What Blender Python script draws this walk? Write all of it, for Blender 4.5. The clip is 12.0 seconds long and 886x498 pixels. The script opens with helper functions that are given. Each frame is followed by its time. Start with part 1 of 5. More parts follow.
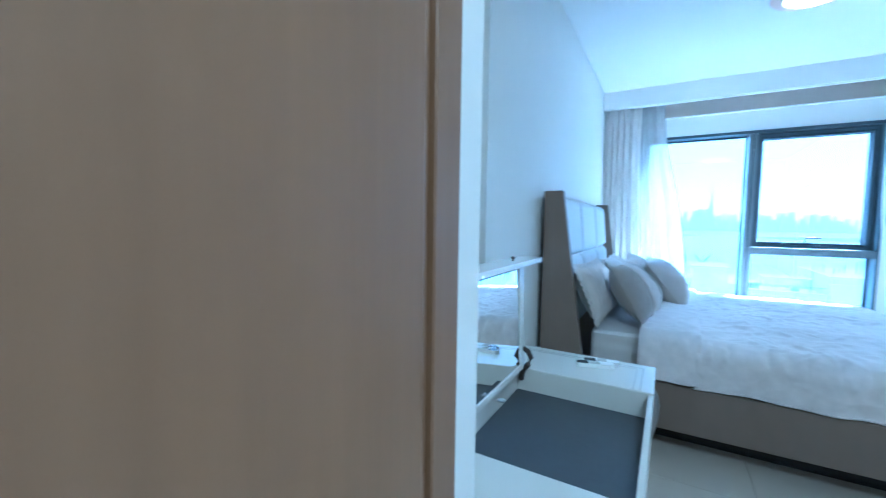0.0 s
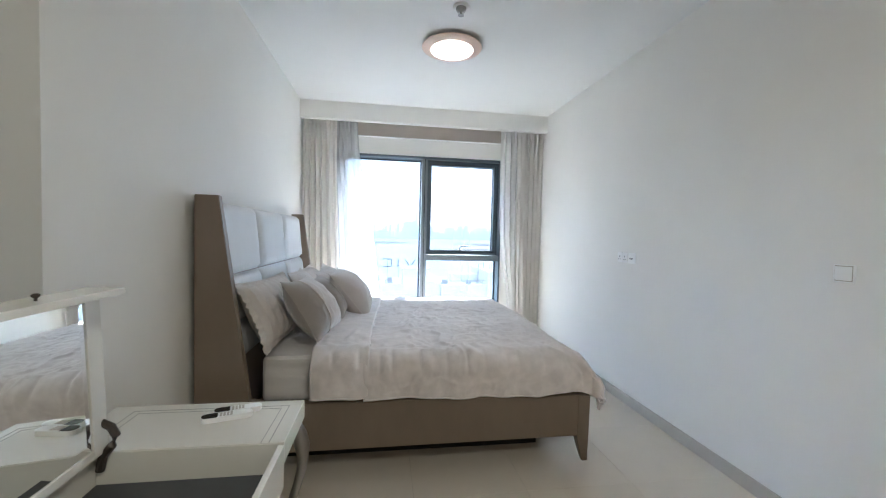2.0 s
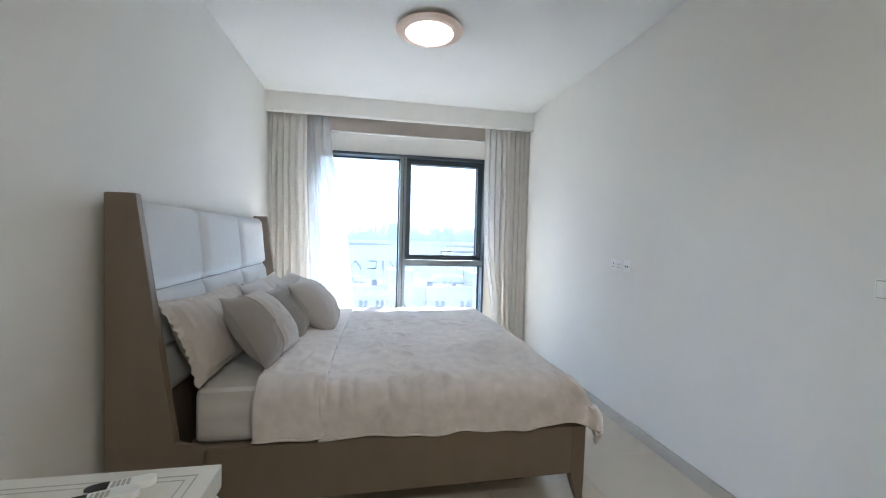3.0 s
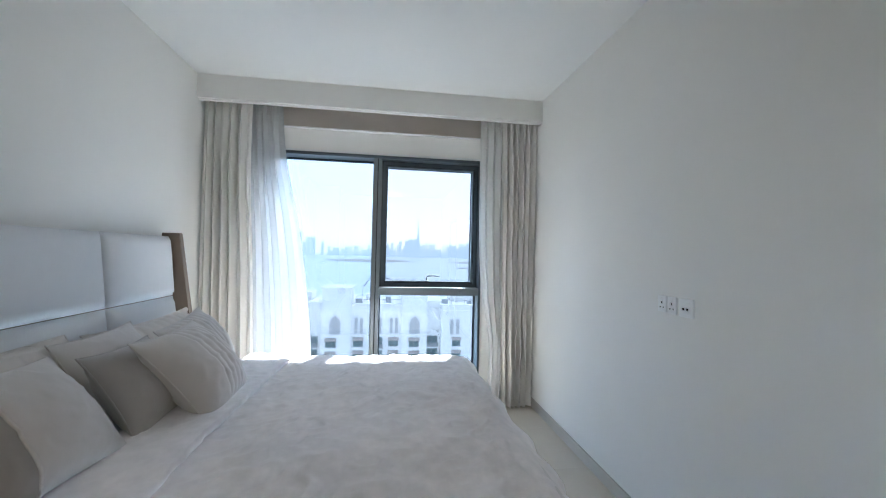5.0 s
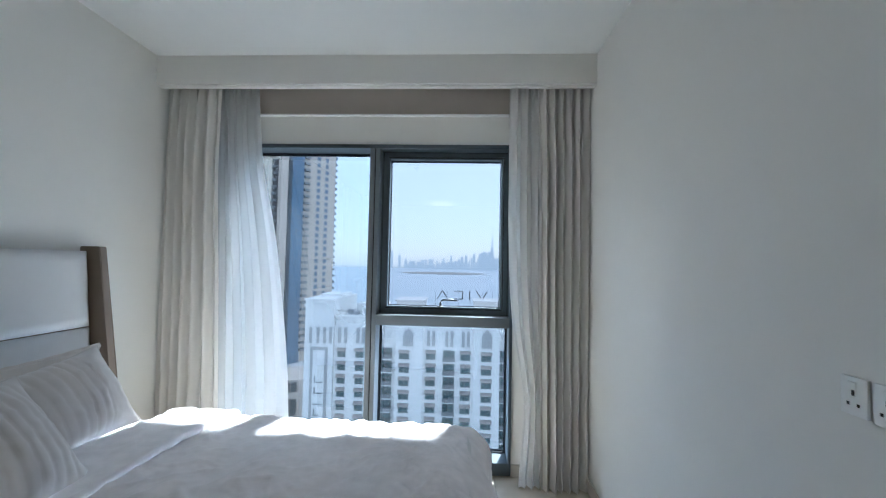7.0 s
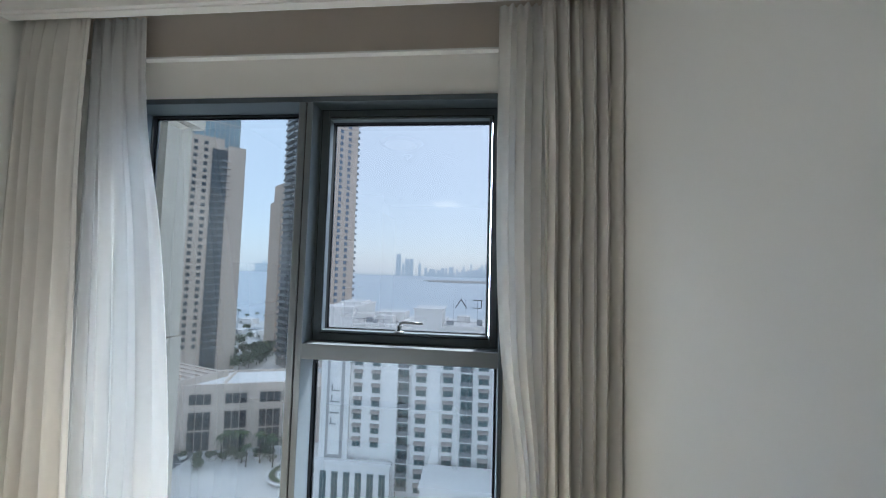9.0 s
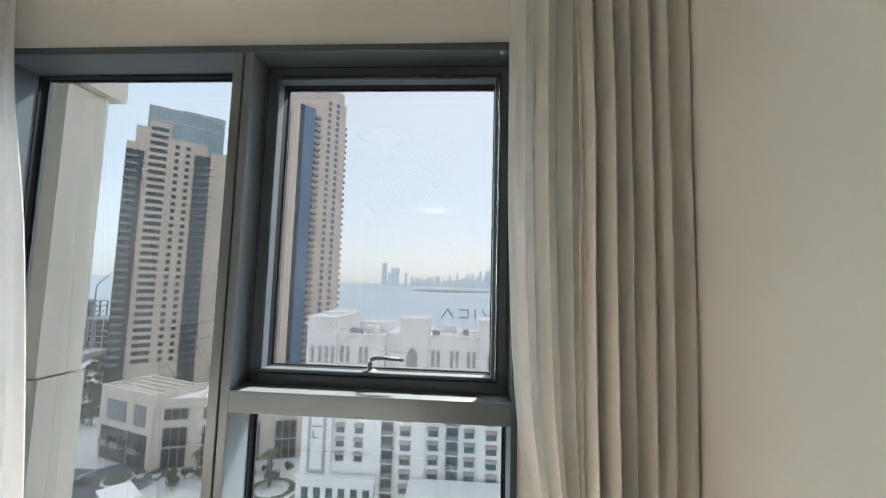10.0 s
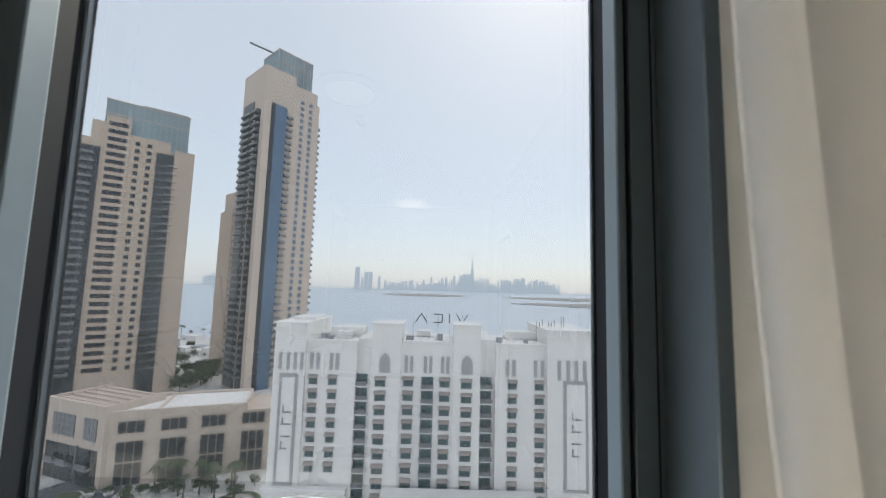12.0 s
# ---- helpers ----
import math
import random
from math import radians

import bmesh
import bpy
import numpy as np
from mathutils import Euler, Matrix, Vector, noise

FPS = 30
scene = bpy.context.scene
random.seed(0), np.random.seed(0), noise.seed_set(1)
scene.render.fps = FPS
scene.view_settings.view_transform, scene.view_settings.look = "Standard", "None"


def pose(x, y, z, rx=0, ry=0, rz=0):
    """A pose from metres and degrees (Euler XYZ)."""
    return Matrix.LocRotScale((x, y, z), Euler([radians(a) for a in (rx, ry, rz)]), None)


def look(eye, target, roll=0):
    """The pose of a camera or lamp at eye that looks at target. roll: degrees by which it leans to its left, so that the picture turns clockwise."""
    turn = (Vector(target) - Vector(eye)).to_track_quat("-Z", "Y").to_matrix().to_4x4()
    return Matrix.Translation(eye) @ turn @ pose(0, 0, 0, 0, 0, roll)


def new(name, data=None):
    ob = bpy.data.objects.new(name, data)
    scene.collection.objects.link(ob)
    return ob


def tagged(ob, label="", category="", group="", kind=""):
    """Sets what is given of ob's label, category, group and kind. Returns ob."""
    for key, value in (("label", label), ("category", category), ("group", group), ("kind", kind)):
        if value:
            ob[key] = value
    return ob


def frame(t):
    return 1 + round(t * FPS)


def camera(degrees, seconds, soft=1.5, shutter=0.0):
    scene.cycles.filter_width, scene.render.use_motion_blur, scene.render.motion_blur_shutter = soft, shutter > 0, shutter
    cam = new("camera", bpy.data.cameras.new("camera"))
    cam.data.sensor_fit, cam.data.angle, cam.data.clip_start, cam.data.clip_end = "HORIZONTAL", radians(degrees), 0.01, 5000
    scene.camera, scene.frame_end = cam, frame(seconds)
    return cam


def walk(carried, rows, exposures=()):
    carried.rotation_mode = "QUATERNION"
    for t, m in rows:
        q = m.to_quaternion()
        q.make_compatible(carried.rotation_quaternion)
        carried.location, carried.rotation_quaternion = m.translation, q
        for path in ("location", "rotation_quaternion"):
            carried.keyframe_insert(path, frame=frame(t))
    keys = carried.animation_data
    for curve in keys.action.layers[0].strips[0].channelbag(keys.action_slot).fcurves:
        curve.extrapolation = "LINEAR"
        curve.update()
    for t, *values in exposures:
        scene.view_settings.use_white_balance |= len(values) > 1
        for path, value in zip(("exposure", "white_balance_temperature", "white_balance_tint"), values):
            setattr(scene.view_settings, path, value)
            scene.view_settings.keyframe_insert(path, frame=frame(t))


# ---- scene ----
cam = camera(97.4, 12.0, soft=1.1, shutter=0.2)
PATH = [
    (0, (0.715, -4.988, 1.331), (-0.28, -3.259, 1.191), 0.8),
    (0.5, (0.757, -4.942, 1.348), (0.452, -2.968, 1.246), 1.2),
    (1, (0.842, -4.862, 1.347), (1.055, -2.874, 1.287), 1.3),
    (1.5, (0.919, -4.772, 1.358), (1.192, -2.791, 1.294), 1.4),
    (2, (0.983, -4.645, 1.359), (1.277, -2.668, 1.287), 1.4),
    (2.5, (1.041, -4.5, 1.37), (1.369, -2.528, 1.306), 1.5),
    (3, (1.094, -4.327, 1.385), (1.461, -2.362, 1.324), 1.5),
    (5, (1.566, -3.406, 1.436), (1.849, -1.426, 1.459), 1.4),
    (5.5, (1.675, -3.183, 1.441), (1.891, -1.195, 1.47), 1.5),
    (6, (1.831, -2.965, 1.456), (1.924, -0.968, 1.514), 1.4),
    (6.5, (1.961, -2.753, 1.455), (1.959, -0.754, 1.535), 1.3),
    (7, (2.098, -2.506, 1.474), (2.002, -0.51, 1.554), 1.2),
    (9, (2.356, -1.575, 1.469), (2.156, 0.411, 1.59), 1.6),
    (9.5, (2.345, -1.315, 1.482), (2.156, 0.67, 1.645), 1.7),
    (10, (2.294, -1.048, 1.492), (2.163, 0.94, 1.662), 1.6),
    (10.5, (2.261, -0.824, 1.495), (2.178, 1.166, 1.675), 1.6),
    (11, (2.244, -0.59, 1.494), (2.167, 1.398, 1.694), 1.7),
    (11.5, (2.202, -0.382, 1.491), (2.154, 1.606, 1.703), 1.7),
    (12, (2.148, -0.166, 1.491), (2.15, 1.825, 1.685), 1.6),
]
EXPO = [(0, 8.1, 3550, -8), (0.5, 7.65, 4100, 0), (1, 7.6, 4900, 3), (1.5, 7.7, 5300, 4), (3, 7.55, 5400, 4), (5, 7.1, 5300, 3), (7, 6.6, 5200, 1), (9, 6.35, 5700, 2), (9.6, 6.6, 6500, 4), (10.5, 6.55, 6650, 3), (12, 6.45, 6650, 3)]
walk(cam, [(t, look(eye, target, roll)) for t, eye, target, roll in PATH], EXPO)

SUN_EL, SUN_AZ = 51.0, 18.6
W, H = 2.95, 2.857
world = bpy.data.worlds.new("world")
scene.world = world
world.use_nodes = True
wn = world.node_tree.nodes
sky = wn.new("ShaderNodeTexSky")
sky.sky_type = "NISHITA"
sky.sun_disc = False
sky.sun_elevation, sky.sun_rotation = radians(SUN_EL), radians(SUN_AZ)
sky.dust_density, sky.air_density, sky.ozone_density = 1.5, 1.0, 1.5
wn["Background"].inputs[1].default_value = 0.15
haze = wn.new("ShaderNodeMix")
haze.data_type = "RGBA"
haze.inputs[0].default_value = 0.85
haze.inputs[7].default_value = (2.5, 2.7, 3.0, 1)
world.node_tree.links.new(sky.outputs[0], haze.inputs[6])
world.node_tree.links.new(haze.outputs[2], wn["Background"].inputs[0])
hall = new("hall_lamp", bpy.data.lights.new("hall_lamp", "AREA"))
hall.data.energy, hall.data.size, hall.data.color = 0.115, 0.5, (1.0, 0.84, 0.62)
hall.matrix_world = look((1.6, -5.25, 2.84), (1.5, -5.0, 0))
sun = new("sun", bpy.data.lights.new("sun", "SUN"))
sun.data.energy, sun.data.angle, sun.data.color = 0.20, radians(2.0), (1.0, 0.95, 0.87)
sun_dir = Vector((math.sin(radians(SUN_AZ)) * math.cos(radians(SUN_EL)), math.cos(radians(SUN_AZ)) * math.cos(radians(SUN_EL)), math.sin(radians(SUN_EL))))
sun.matrix_world = look(sun_dir * 20, (0, 0, 0))


# ---- materials ----
def mat(name, color, rough=0.6, metal=0.0, grain=0.0, scale=20.0, bump=0.0, stretch=(1, 1, 1), second=None, bscale=None, spec=None, coat=0.0, sheen=0.0):
    """A surface with a base colour that varies at two scales, and a fine relief."""
    m = bpy.data.materials.new(name)
    m.use_nodes = True
    nt = m.node_tree
    b = nt.nodes["Principled BSDF"]
    b.inputs["Roughness"].default_value, b.inputs["Metallic"].default_value = rough, metal
    b.inputs["Coat Weight"].default_value = coat
    b.inputs["Sheen Weight"].default_value = sheen
    if spec is not None:
        b.inputs["Specular IOR Level"].default_value = spec
    tc, mp = nt.nodes.new("ShaderNodeTexCoord"), nt.nodes.new("ShaderNodeMapping")
    mp.inputs["Scale"].default_value = stretch
    nt.links.new(tc.outputs["Object"], mp.inputs[0])
    n1, n2 = nt.nodes.new("ShaderNodeTexNoise"), nt.nodes.new("ShaderNodeTexNoise")
    n1.inputs["Scale"].default_value, n2.inputs["Scale"].default_value = scale, scale * 0.11
    n1.inputs["Detail"].default_value = 6
    for n in (n1, n2):
        nt.links.new(mp.outputs[0], n.inputs["Vector"])
    add = nt.nodes.new("ShaderNodeMath")
    add.operation = "MULTIPLY_ADD"
    nt.links.new(n1.outputs["Fac"], add.inputs[0])
    add.inputs[1].default_value = 0.5
    half = nt.nodes.new("ShaderNodeMath")
    half.operation = "MULTIPLY"
    half.inputs[1].default_value = 0.5
    nt.links.new(n2.outputs["Fac"], half.inputs[0])
    nt.links.new(half.outputs[0], add.inputs[2])
    ramp = nt.nodes.new("ShaderNodeValToRGB")
    c = Vector(color)
    lo = Vector(second) if second else c * (1 - grain)
    hi = c if second else c * (1 + grain * 0.6)
    ramp.color_ramp.elements[0].position, ramp.color_ramp.elements[1].position = 0.32, 0.68
    ramp.color_ramp.elements[0].color = (*lo, 1)
    ramp.color_ramp.elements[1].color = (*[min(v, 0.95) for v in hi], 1)
    nt.links.new(add.outputs[0], ramp.inputs[0])
    nt.links.new(ramp.outputs[0], b.inputs["Base Color"])
    if bump:
        bp = nt.nodes.new("ShaderNodeBump")
        bp.inputs["Strength"].default_value, bp.inputs["Distance"].default_value = bump, 0.002
        n3 = nt.nodes.new("ShaderNodeTexNoise")
        n3.inputs["Scale"].default_value, n3.inputs["Detail"].default_value = bscale or scale * 4, 4
        nt.links.new(mp.outputs[0], n3.inputs["Vector"])
        nt.links.new(n3.outputs["Fac"], bp.inputs["Height"])
        nt.links.new(bp.outputs[0], b.inputs["Normal"])
    return m


def cloth_mat(name, color, through_light, clear=0.0, rough=0.9):
    """Woven cloth that lets part of the light through, with gaps in the weave where clear is above 0."""
    m = mat(name, color, rough, grain=0.03, scale=30, bump=0.0, bscale=1400)
    nt = m.node_tree
    out, b = nt.nodes["Material Output"], nt.nodes["Principled BSDF"]
    tr, mx = nt.nodes.new("ShaderNodeBsdfTranslucent"), nt.nodes.new("ShaderNodeMixShader")
    tr.inputs[0].default_value = (*color, 1)
    mx.inputs[0].default_value = through_light
    nt.links.new(b.outputs[0], mx.inputs[1])
    nt.links.new(tr.outputs[0], mx.inputs[2])
    last = mx
    if clear:
        tp, m2 = nt.nodes.new("ShaderNodeBsdfTransparent"), nt.nodes.new("ShaderNodeMixShader")
        m2.inputs[0].default_value = clear
        nt.links.new(mx.outputs[0], m2.inputs[1])
        nt.links.new(tp.outputs[0], m2.inputs[2])
        last = m2
    nt.links.new(last.outputs[0], out.inputs[0])
    return m


def glow_mat(name, color, strength):
    m = bpy.data.materials.new(name)
    m.use_nodes = True
    nt = m.node_tree
    e = nt.nodes.new("ShaderNodeEmission")
    e.inputs[0].default_value, e.inputs[1].default_value = (*color, 1), strength
    nt.links.new(e.outputs[0], nt.nodes["Material Output"].inputs[0])
    return m


def pane_mat(name, tint, gloss=1.0, veil=0.01):
    """Tinted glass with an added translucent veil that imitates haze and glare outdoors."""
    m = bpy.data.materials.new(name)
    m.use_nodes = True
    nt = m.node_tree
    tp, gl, mx, fr = (nt.nodes.new("ShaderNode" + k) for k in ("BsdfTransparent", "BsdfGlossy", "MixShader", "Fresnel"))
    tp.inputs[0].default_value = (*tint, 1)
    gl.inputs["Roughness"].default_value = 0.0
    fr.inputs[0].default_value = 1.45
    mu = nt.nodes.new("ShaderNodeMath")
    mu.operation = "MULTIPLY"
    mu.inputs[1].default_value = gloss
    nt.links.new(fr.outputs[0], mu.inputs[0])
    nt.links.new(mu.outputs[0], mx.inputs[0])
    # faint pale layer that lowers the view's contrast as haze would
    df, m2 = nt.nodes.new("ShaderNodeBsdfTranslucent"), nt.nodes.new("ShaderNodeMixShader")
    df.inputs[0].default_value = (0.85, 0.85, 0.85, 1)
    nz, mr = nt.nodes.new("ShaderNodeTexNoise"), nt.nodes.new("ShaderNodeMapRange")
    nz.inputs["Scale"].default_value, nz.inputs["Detail"].default_value = 2.2, 5
    tc = nt.nodes.new("ShaderNodeTexCoord")
    nt.links.new(tc.outputs["Object"], nz.inputs["Vector"])
    nt.links.new(nz.outputs["Fac"], mr.inputs[0])
    mr.inputs[1].default_value, mr.inputs[2].default_value = 0.3, 0.7
    mr.inputs[3].default_value, mr.inputs[4].default_value = veil * 0.6, veil * 1.4
    nt.links.new(mr.outputs[0], m2.inputs[0])
    nt.links.new(tp.outputs[0], m2.inputs[1])
    nt.links.new(df.outputs[0], m2.inputs[2])
    nt.links.new(m2.outputs[0], mx.inputs[1])
    nt.links.new(gl.outputs[0], mx.inputs[2])
    nt.links.new(mx.outputs[0], nt.nodes["Material Output"].inputs[0])
    return m


M_WALL = mat("wall_paint", (0.85, 0.835, 0.80), 0.75, grain=0.02, scale=3, bump=0.12, bscale=260)
M_CEIL = mat("ceiling_paint", (0.84, 0.84, 0.83), 0.85, grain=0.015, scale=3, bump=0.08, bscale=240)
# wall colour darkened to beige for the shade in the pelmet recess
M_SHADE_BAND = mat("recess_shade_colour", (0.62, 0.55, 0.49), 0.8, grain=0.03, scale=4)
M_TILE = mat("porcelain_tile", (0.69, 0.63, 0.54), 0.09, grain=0.05, scale=7, second=(0.66, 0.60, 0.51))
M_GROUT = mat("tile_grout", (0.61, 0.56, 0.48), 0.8)
M_SKIRT = mat("baseboard_tile", (0.50, 0.46, 0.41), 0.35, grain=0.05, scale=9)
M_ALU = mat("window_aluminium", (0.078, 0.098, 0.114), 0.38, metal=0.3, grain=0.05, scale=40, bump=0.03)
M_ALU2 = mat("window_aluminium_light", (0.175, 0.198, 0.217), 0.35, metal=0.35, grain=0.04, scale=40, bump=0.03)
M_RUBBER = mat("gasket_rubber", (0.011, 0.012, 0.015), 0.75, spec=0.08)
M_STEEL = mat("brushed_steel", (0.36, 0.355, 0.35), 0.3, metal=0.9, grain=0.04, scale=60)
M_HANDLE = mat("handle_steel", (0.13, 0.135, 0.14), 0.4, metal=0.5, grain=0.04, scale=60)
M_BRONZE = mat("dark_bronze", (0.09, 0.075, 0.065), 0.4, metal=0.7, grain=0.1, scale=50)
M_BED = mat("bed_lacquer", (0.215, 0.165, 0.122), 0.42, grain=0.08, scale=16, stretch=(1, 1, 0.3), bump=0.05)
M_PAD = mat("headboard_leather", (0.66, 0.655, 0.66), 0.5, grain=0.03, scale=14, bump=0.25, bscale=420)
M_SHEET = mat("sheet_cotton", (0.72, 0.69, 0.67), 0.85, grain=0.03, scale=12, bump=0.15, bscale=700, sheen=0.3)
M_DUVET = mat("duvet_velvet", (0.84, 0.785, 0.775), 0.8, grain=0.17, scale=16, bump=0.35, bscale=160, sheen=0.5)
M_SHAM = mat("sham_cotton", (0.62, 0.565, 0.52), 0.85, grain=0.05, scale=10, bump=0.2, bscale=500, sheen=0.3)
M_CUSH = mat("cushion_velvet", (0.56, 0.515, 0.485), 0.75, grain=0.06, scale=9, bump=0.2, bscale=300, sheen=0.5)
M_GREY = mat("cushion_grey_velvet", (0.35, 0.32, 0.30), 0.75, grain=0.06, scale=9, bump=0.2, bscale=300, sheen=0.5)
M_WHITE = mat("white_lacquer", (0.78, 0.755, 0.69), 0.2, grain=0.015, scale=8)
M_LINE = mat("inlay_line", (0.38, 0.36, 0.33), 0.4)
M_FELT = mat("drawer_felt", (0.070, 0.074, 0.082), 0.45, grain=0.1, scale=40)
M_PLASTIC = mat("white_plastic", (0.90, 0.90, 0.89), 0.3, grain=0.01)
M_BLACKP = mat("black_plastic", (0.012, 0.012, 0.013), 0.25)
M_WOOD = mat("door_veneer", (0.27, 0.158, 0.080), 0.45, grain=0.2, scale=5, stretch=(6, 6, 0.35), second=(0.205, 0.117, 0.056), bump=0.06)
M_DRAPE = cloth_mat("drape_linen", (0.85, 0.82, 0.775), 0.16)
M_SHEER = cloth_mat("sheer_voile", (0.70, 0.71, 0.72), 0.040, 0.33)
M_SHEER2 = cloth_mat("heavier_voile", (0.93, 0.92, 0.90), 0.40, 0.05)
M_PANE = pane_mat("window_pane", (0.0172, 0.0170, 0.0176), 0.4, 0.0012)
M_PANE2 = pane_mat("fixed_pane", (0.0172, 0.0183, 0.0194), 0.45, 0.0017)
M_CORD = mat("grey_cord", (0.25, 0.25, 0.26), 0.6)
M_MIRROR = mat("mirror_silver", (0.88, 0.90, 0.90), 0.01, metal=1.0)
M_LAMPGLASS = glow_mat("lamp_diffuser", (1.0, 0.84, 0.66), 0.028)
M_LAMPRIM = mat("lamp_rim_glass", (0.80, 0.62, 0.52), 0.3, grain=0.02)
# outside
M_STUCCO = mat("hotel_stucco", (0.89, 0.86, 0.82), 0.85, grain=0.04, scale=0.4)
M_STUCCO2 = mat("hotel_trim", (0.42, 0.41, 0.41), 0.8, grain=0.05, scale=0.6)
M_AWN = mat("awning_canvas", (0.42, 0.36, 0.33), 0.8, grain=0.15, scale=0.8)
M_TOWER = mat("tower_cladding", (0.60, 0.48, 0.385), 0.8, grain=0.05, scale=0.12)
M_TOWERW = mat("tower_light_cladding", (0.66, 0.55, 0.46), 0.8, grain=0.05, scale=0.12)
M_GLASSD = mat("dark_glass", (0.040, 0.050, 0.060), 0.12, grain=0.8, scale=1.6, metal=0.1)
M_GLASSH = mat("hotel_glass", (0.06, 0.125, 0.135), 0.12, grain=0.4, scale=0.5, metal=0.1)
M_GLASSB = mat("blue_glass", (0.13, 0.20, 0.29), 0.08, grain=0.25, scale=0.3, metal=0.4)
M_LATT = mat("crown_lattice", (0.26, 0.36, 0.40), 0.4, grain=0.3, scale=1.6, metal=0.2)
M_BALC = mat("balcony_rail", (0.19, 0.20, 0.21), 0.4, grain=0.3, scale=1.0)
M_PAVE = mat("city_paving", (0.72, 0.69, 0.65), 0.9, grain=0.12, scale=0.12)
M_ROAD = mat("city_asphalt", (0.13, 0.135, 0.145), 0.9, grain=0.15, scale=0.1)
# water colour lightened to carry the haze that lies over the inlet
M_SEA = mat("hazed_sea_water", (0.50, 0.56, 0.61), 0.35, grain=0.06, scale=0.02, bump=0.5, bscale=0.5)
M_SAND = mat("sand_bank", (0.40, 0.38, 0.35), 0.95, grain=0.1, scale=0.02)
M_LEAF = mat("foliage", (0.09, 0.12, 0.06), 0.9, grain=0.4, scale=1.2)
M_FACADE = mat("own_facade", (0.86, 0.77, 0.64), 0.85, grain=0.03, scale=2)
# pale blue emission stands in for the haze before the far towers and shore
M_SKYLINE_HAZE = glow_mat("skyline_haze_glow", (0.50, 0.60, 0.72), 0.47)
M_SHORE_HAZE = glow_mat("shore_haze_glow", (0.62, 0.68, 0.74), 0.52)
M_CONC = mat("site_concrete", (0.40, 0.42, 0.44), 0.9, grain=0.1, scale=0.3)


# ---- builders ----
def mesh_ob(name, verts, faces, m, parent=None, smooth=False, label="", **tags):
    me = bpy.data.meshes.new(name)
    me.from_pydata([tuple(v) for v in verts], [], faces)
    me.materials.append(m)
    if smooth:
        me.polygons.foreach_set("use_smooth", [True] * len(me.polygons))
    me.update()
    ob = new(name, me)
    ob.parent = parent
    return tagged(ob, label, **tags)


def part(name, bm, m, parent=None, label="", smooth=False, **tags):
    me = bpy.data.meshes.new(name)
    bmesh.ops.recalc_face_normals(bm, faces=bm.faces)
    bm.to_mesh(me)
    bm.free()
    me.materials.append(m)
    if smooth:
        me.polygons.foreach_set("use_smooth", [True] * len(me.polygons))
    ob = new(name, me)
    ob.parent = parent
    return tagged(ob, label, **tags)


def box_bm(a, b, bevel=0.0, seg=2, bm=None):
    bm2 = bmesh.new()
    bmesh.ops.create_cube(bm2, size=1)
    for v in bm2.verts:
        v.co = Vector([a[i] + (b[i] - a[i]) * (v.co[i] + 0.5) for i in range(3)])
    if bevel:
        bmesh.ops.bevel(bm2, geom=bm2.edges[:], offset=bevel, segments=seg, affect="EDGES", profile=0.6)
    if bm is None:
        return bm2
    me = bpy.data.meshes.new("tmp")
    bm2.to_mesh(me)
    bm2.free()
    bm.from_mesh(me)
    bpy.data.meshes.remove(me)
    return bm


def boxes_bm(items, bevel=0.0):
    bm = bmesh.new()
    for a, b in items:
        box_bm(a, b, bevel, 1, bm)
    return bm


def box(name, a, b, m, parent=None, bevel=0.0, label="", **tags):
    return part(name, box_bm(a, b, bevel), m, parent, label, **tags)


def empty(name, at=(0, 0, 0), label="", category="", group="", kind=""):
    return tagged(new(name), label, category, group, kind) if at == (0, 0, 0) else placed(tagged(new(name), label, category, group, kind), at)


def placed(ob, at):
    ob.location = at
    return ob


def prism(name, outline, y0, y1, m, parent=None, bevel=0.0, label="", **tags):
    """An outline in x and z, drawn out from y0 to y1."""
    bm = bmesh.new()
    lo = [bm.verts.new((x, y0, z)) for x, z in outline]
    hi = [bm.verts.new((x, y1, z)) for x, z in outline]
    bm.faces.new(lo)
    bm.faces.new(hi[::-1])
    for i in range(len(lo)):
        j = (i + 1) % len(lo)
        bm.faces.new((lo[i], hi[i], hi[j], lo[j]))
    if bevel:
        bmesh.ops.bevel(bm, geom=bm.edges[:], offset=bevel, segments=2, affect="EDGES")
    return part(name, bm, m, parent, label, **tags)


def tube_bm(points, radii, seg=12, bm=None):
    bm = bm or bmesh.new()
    rings = []
    for i, p in enumerate(points):
        p = Vector(p)
        d = (Vector(points[min(i + 1, len(points) - 1)]) - Vector(points[max(i - 1, 0)])).normalized()
        side = d.cross(Vector((0, 0, 1)) if abs(d.z) < 0.9 else Vector((1, 0, 0))).normalized()
        up = side.cross(d)
        r = radii[i] if isinstance(radii, (list, tuple)) else radii
        rings.append([bm.verts.new(p + (side * math.cos(a) + up * math.sin(a)) * r) for a in [2 * math.pi * k / seg for k in range(seg)]])
    for r0, r1 in zip(rings, rings[1:]):
        for k in range(seg):
            bm.faces.new((r0[k], r0[(k + 1) % seg], r1[(k + 1) % seg], r1[k]))
    bm.faces.new(rings[0][::-1])
    bm.faces.new(rings[-1])
    return bm


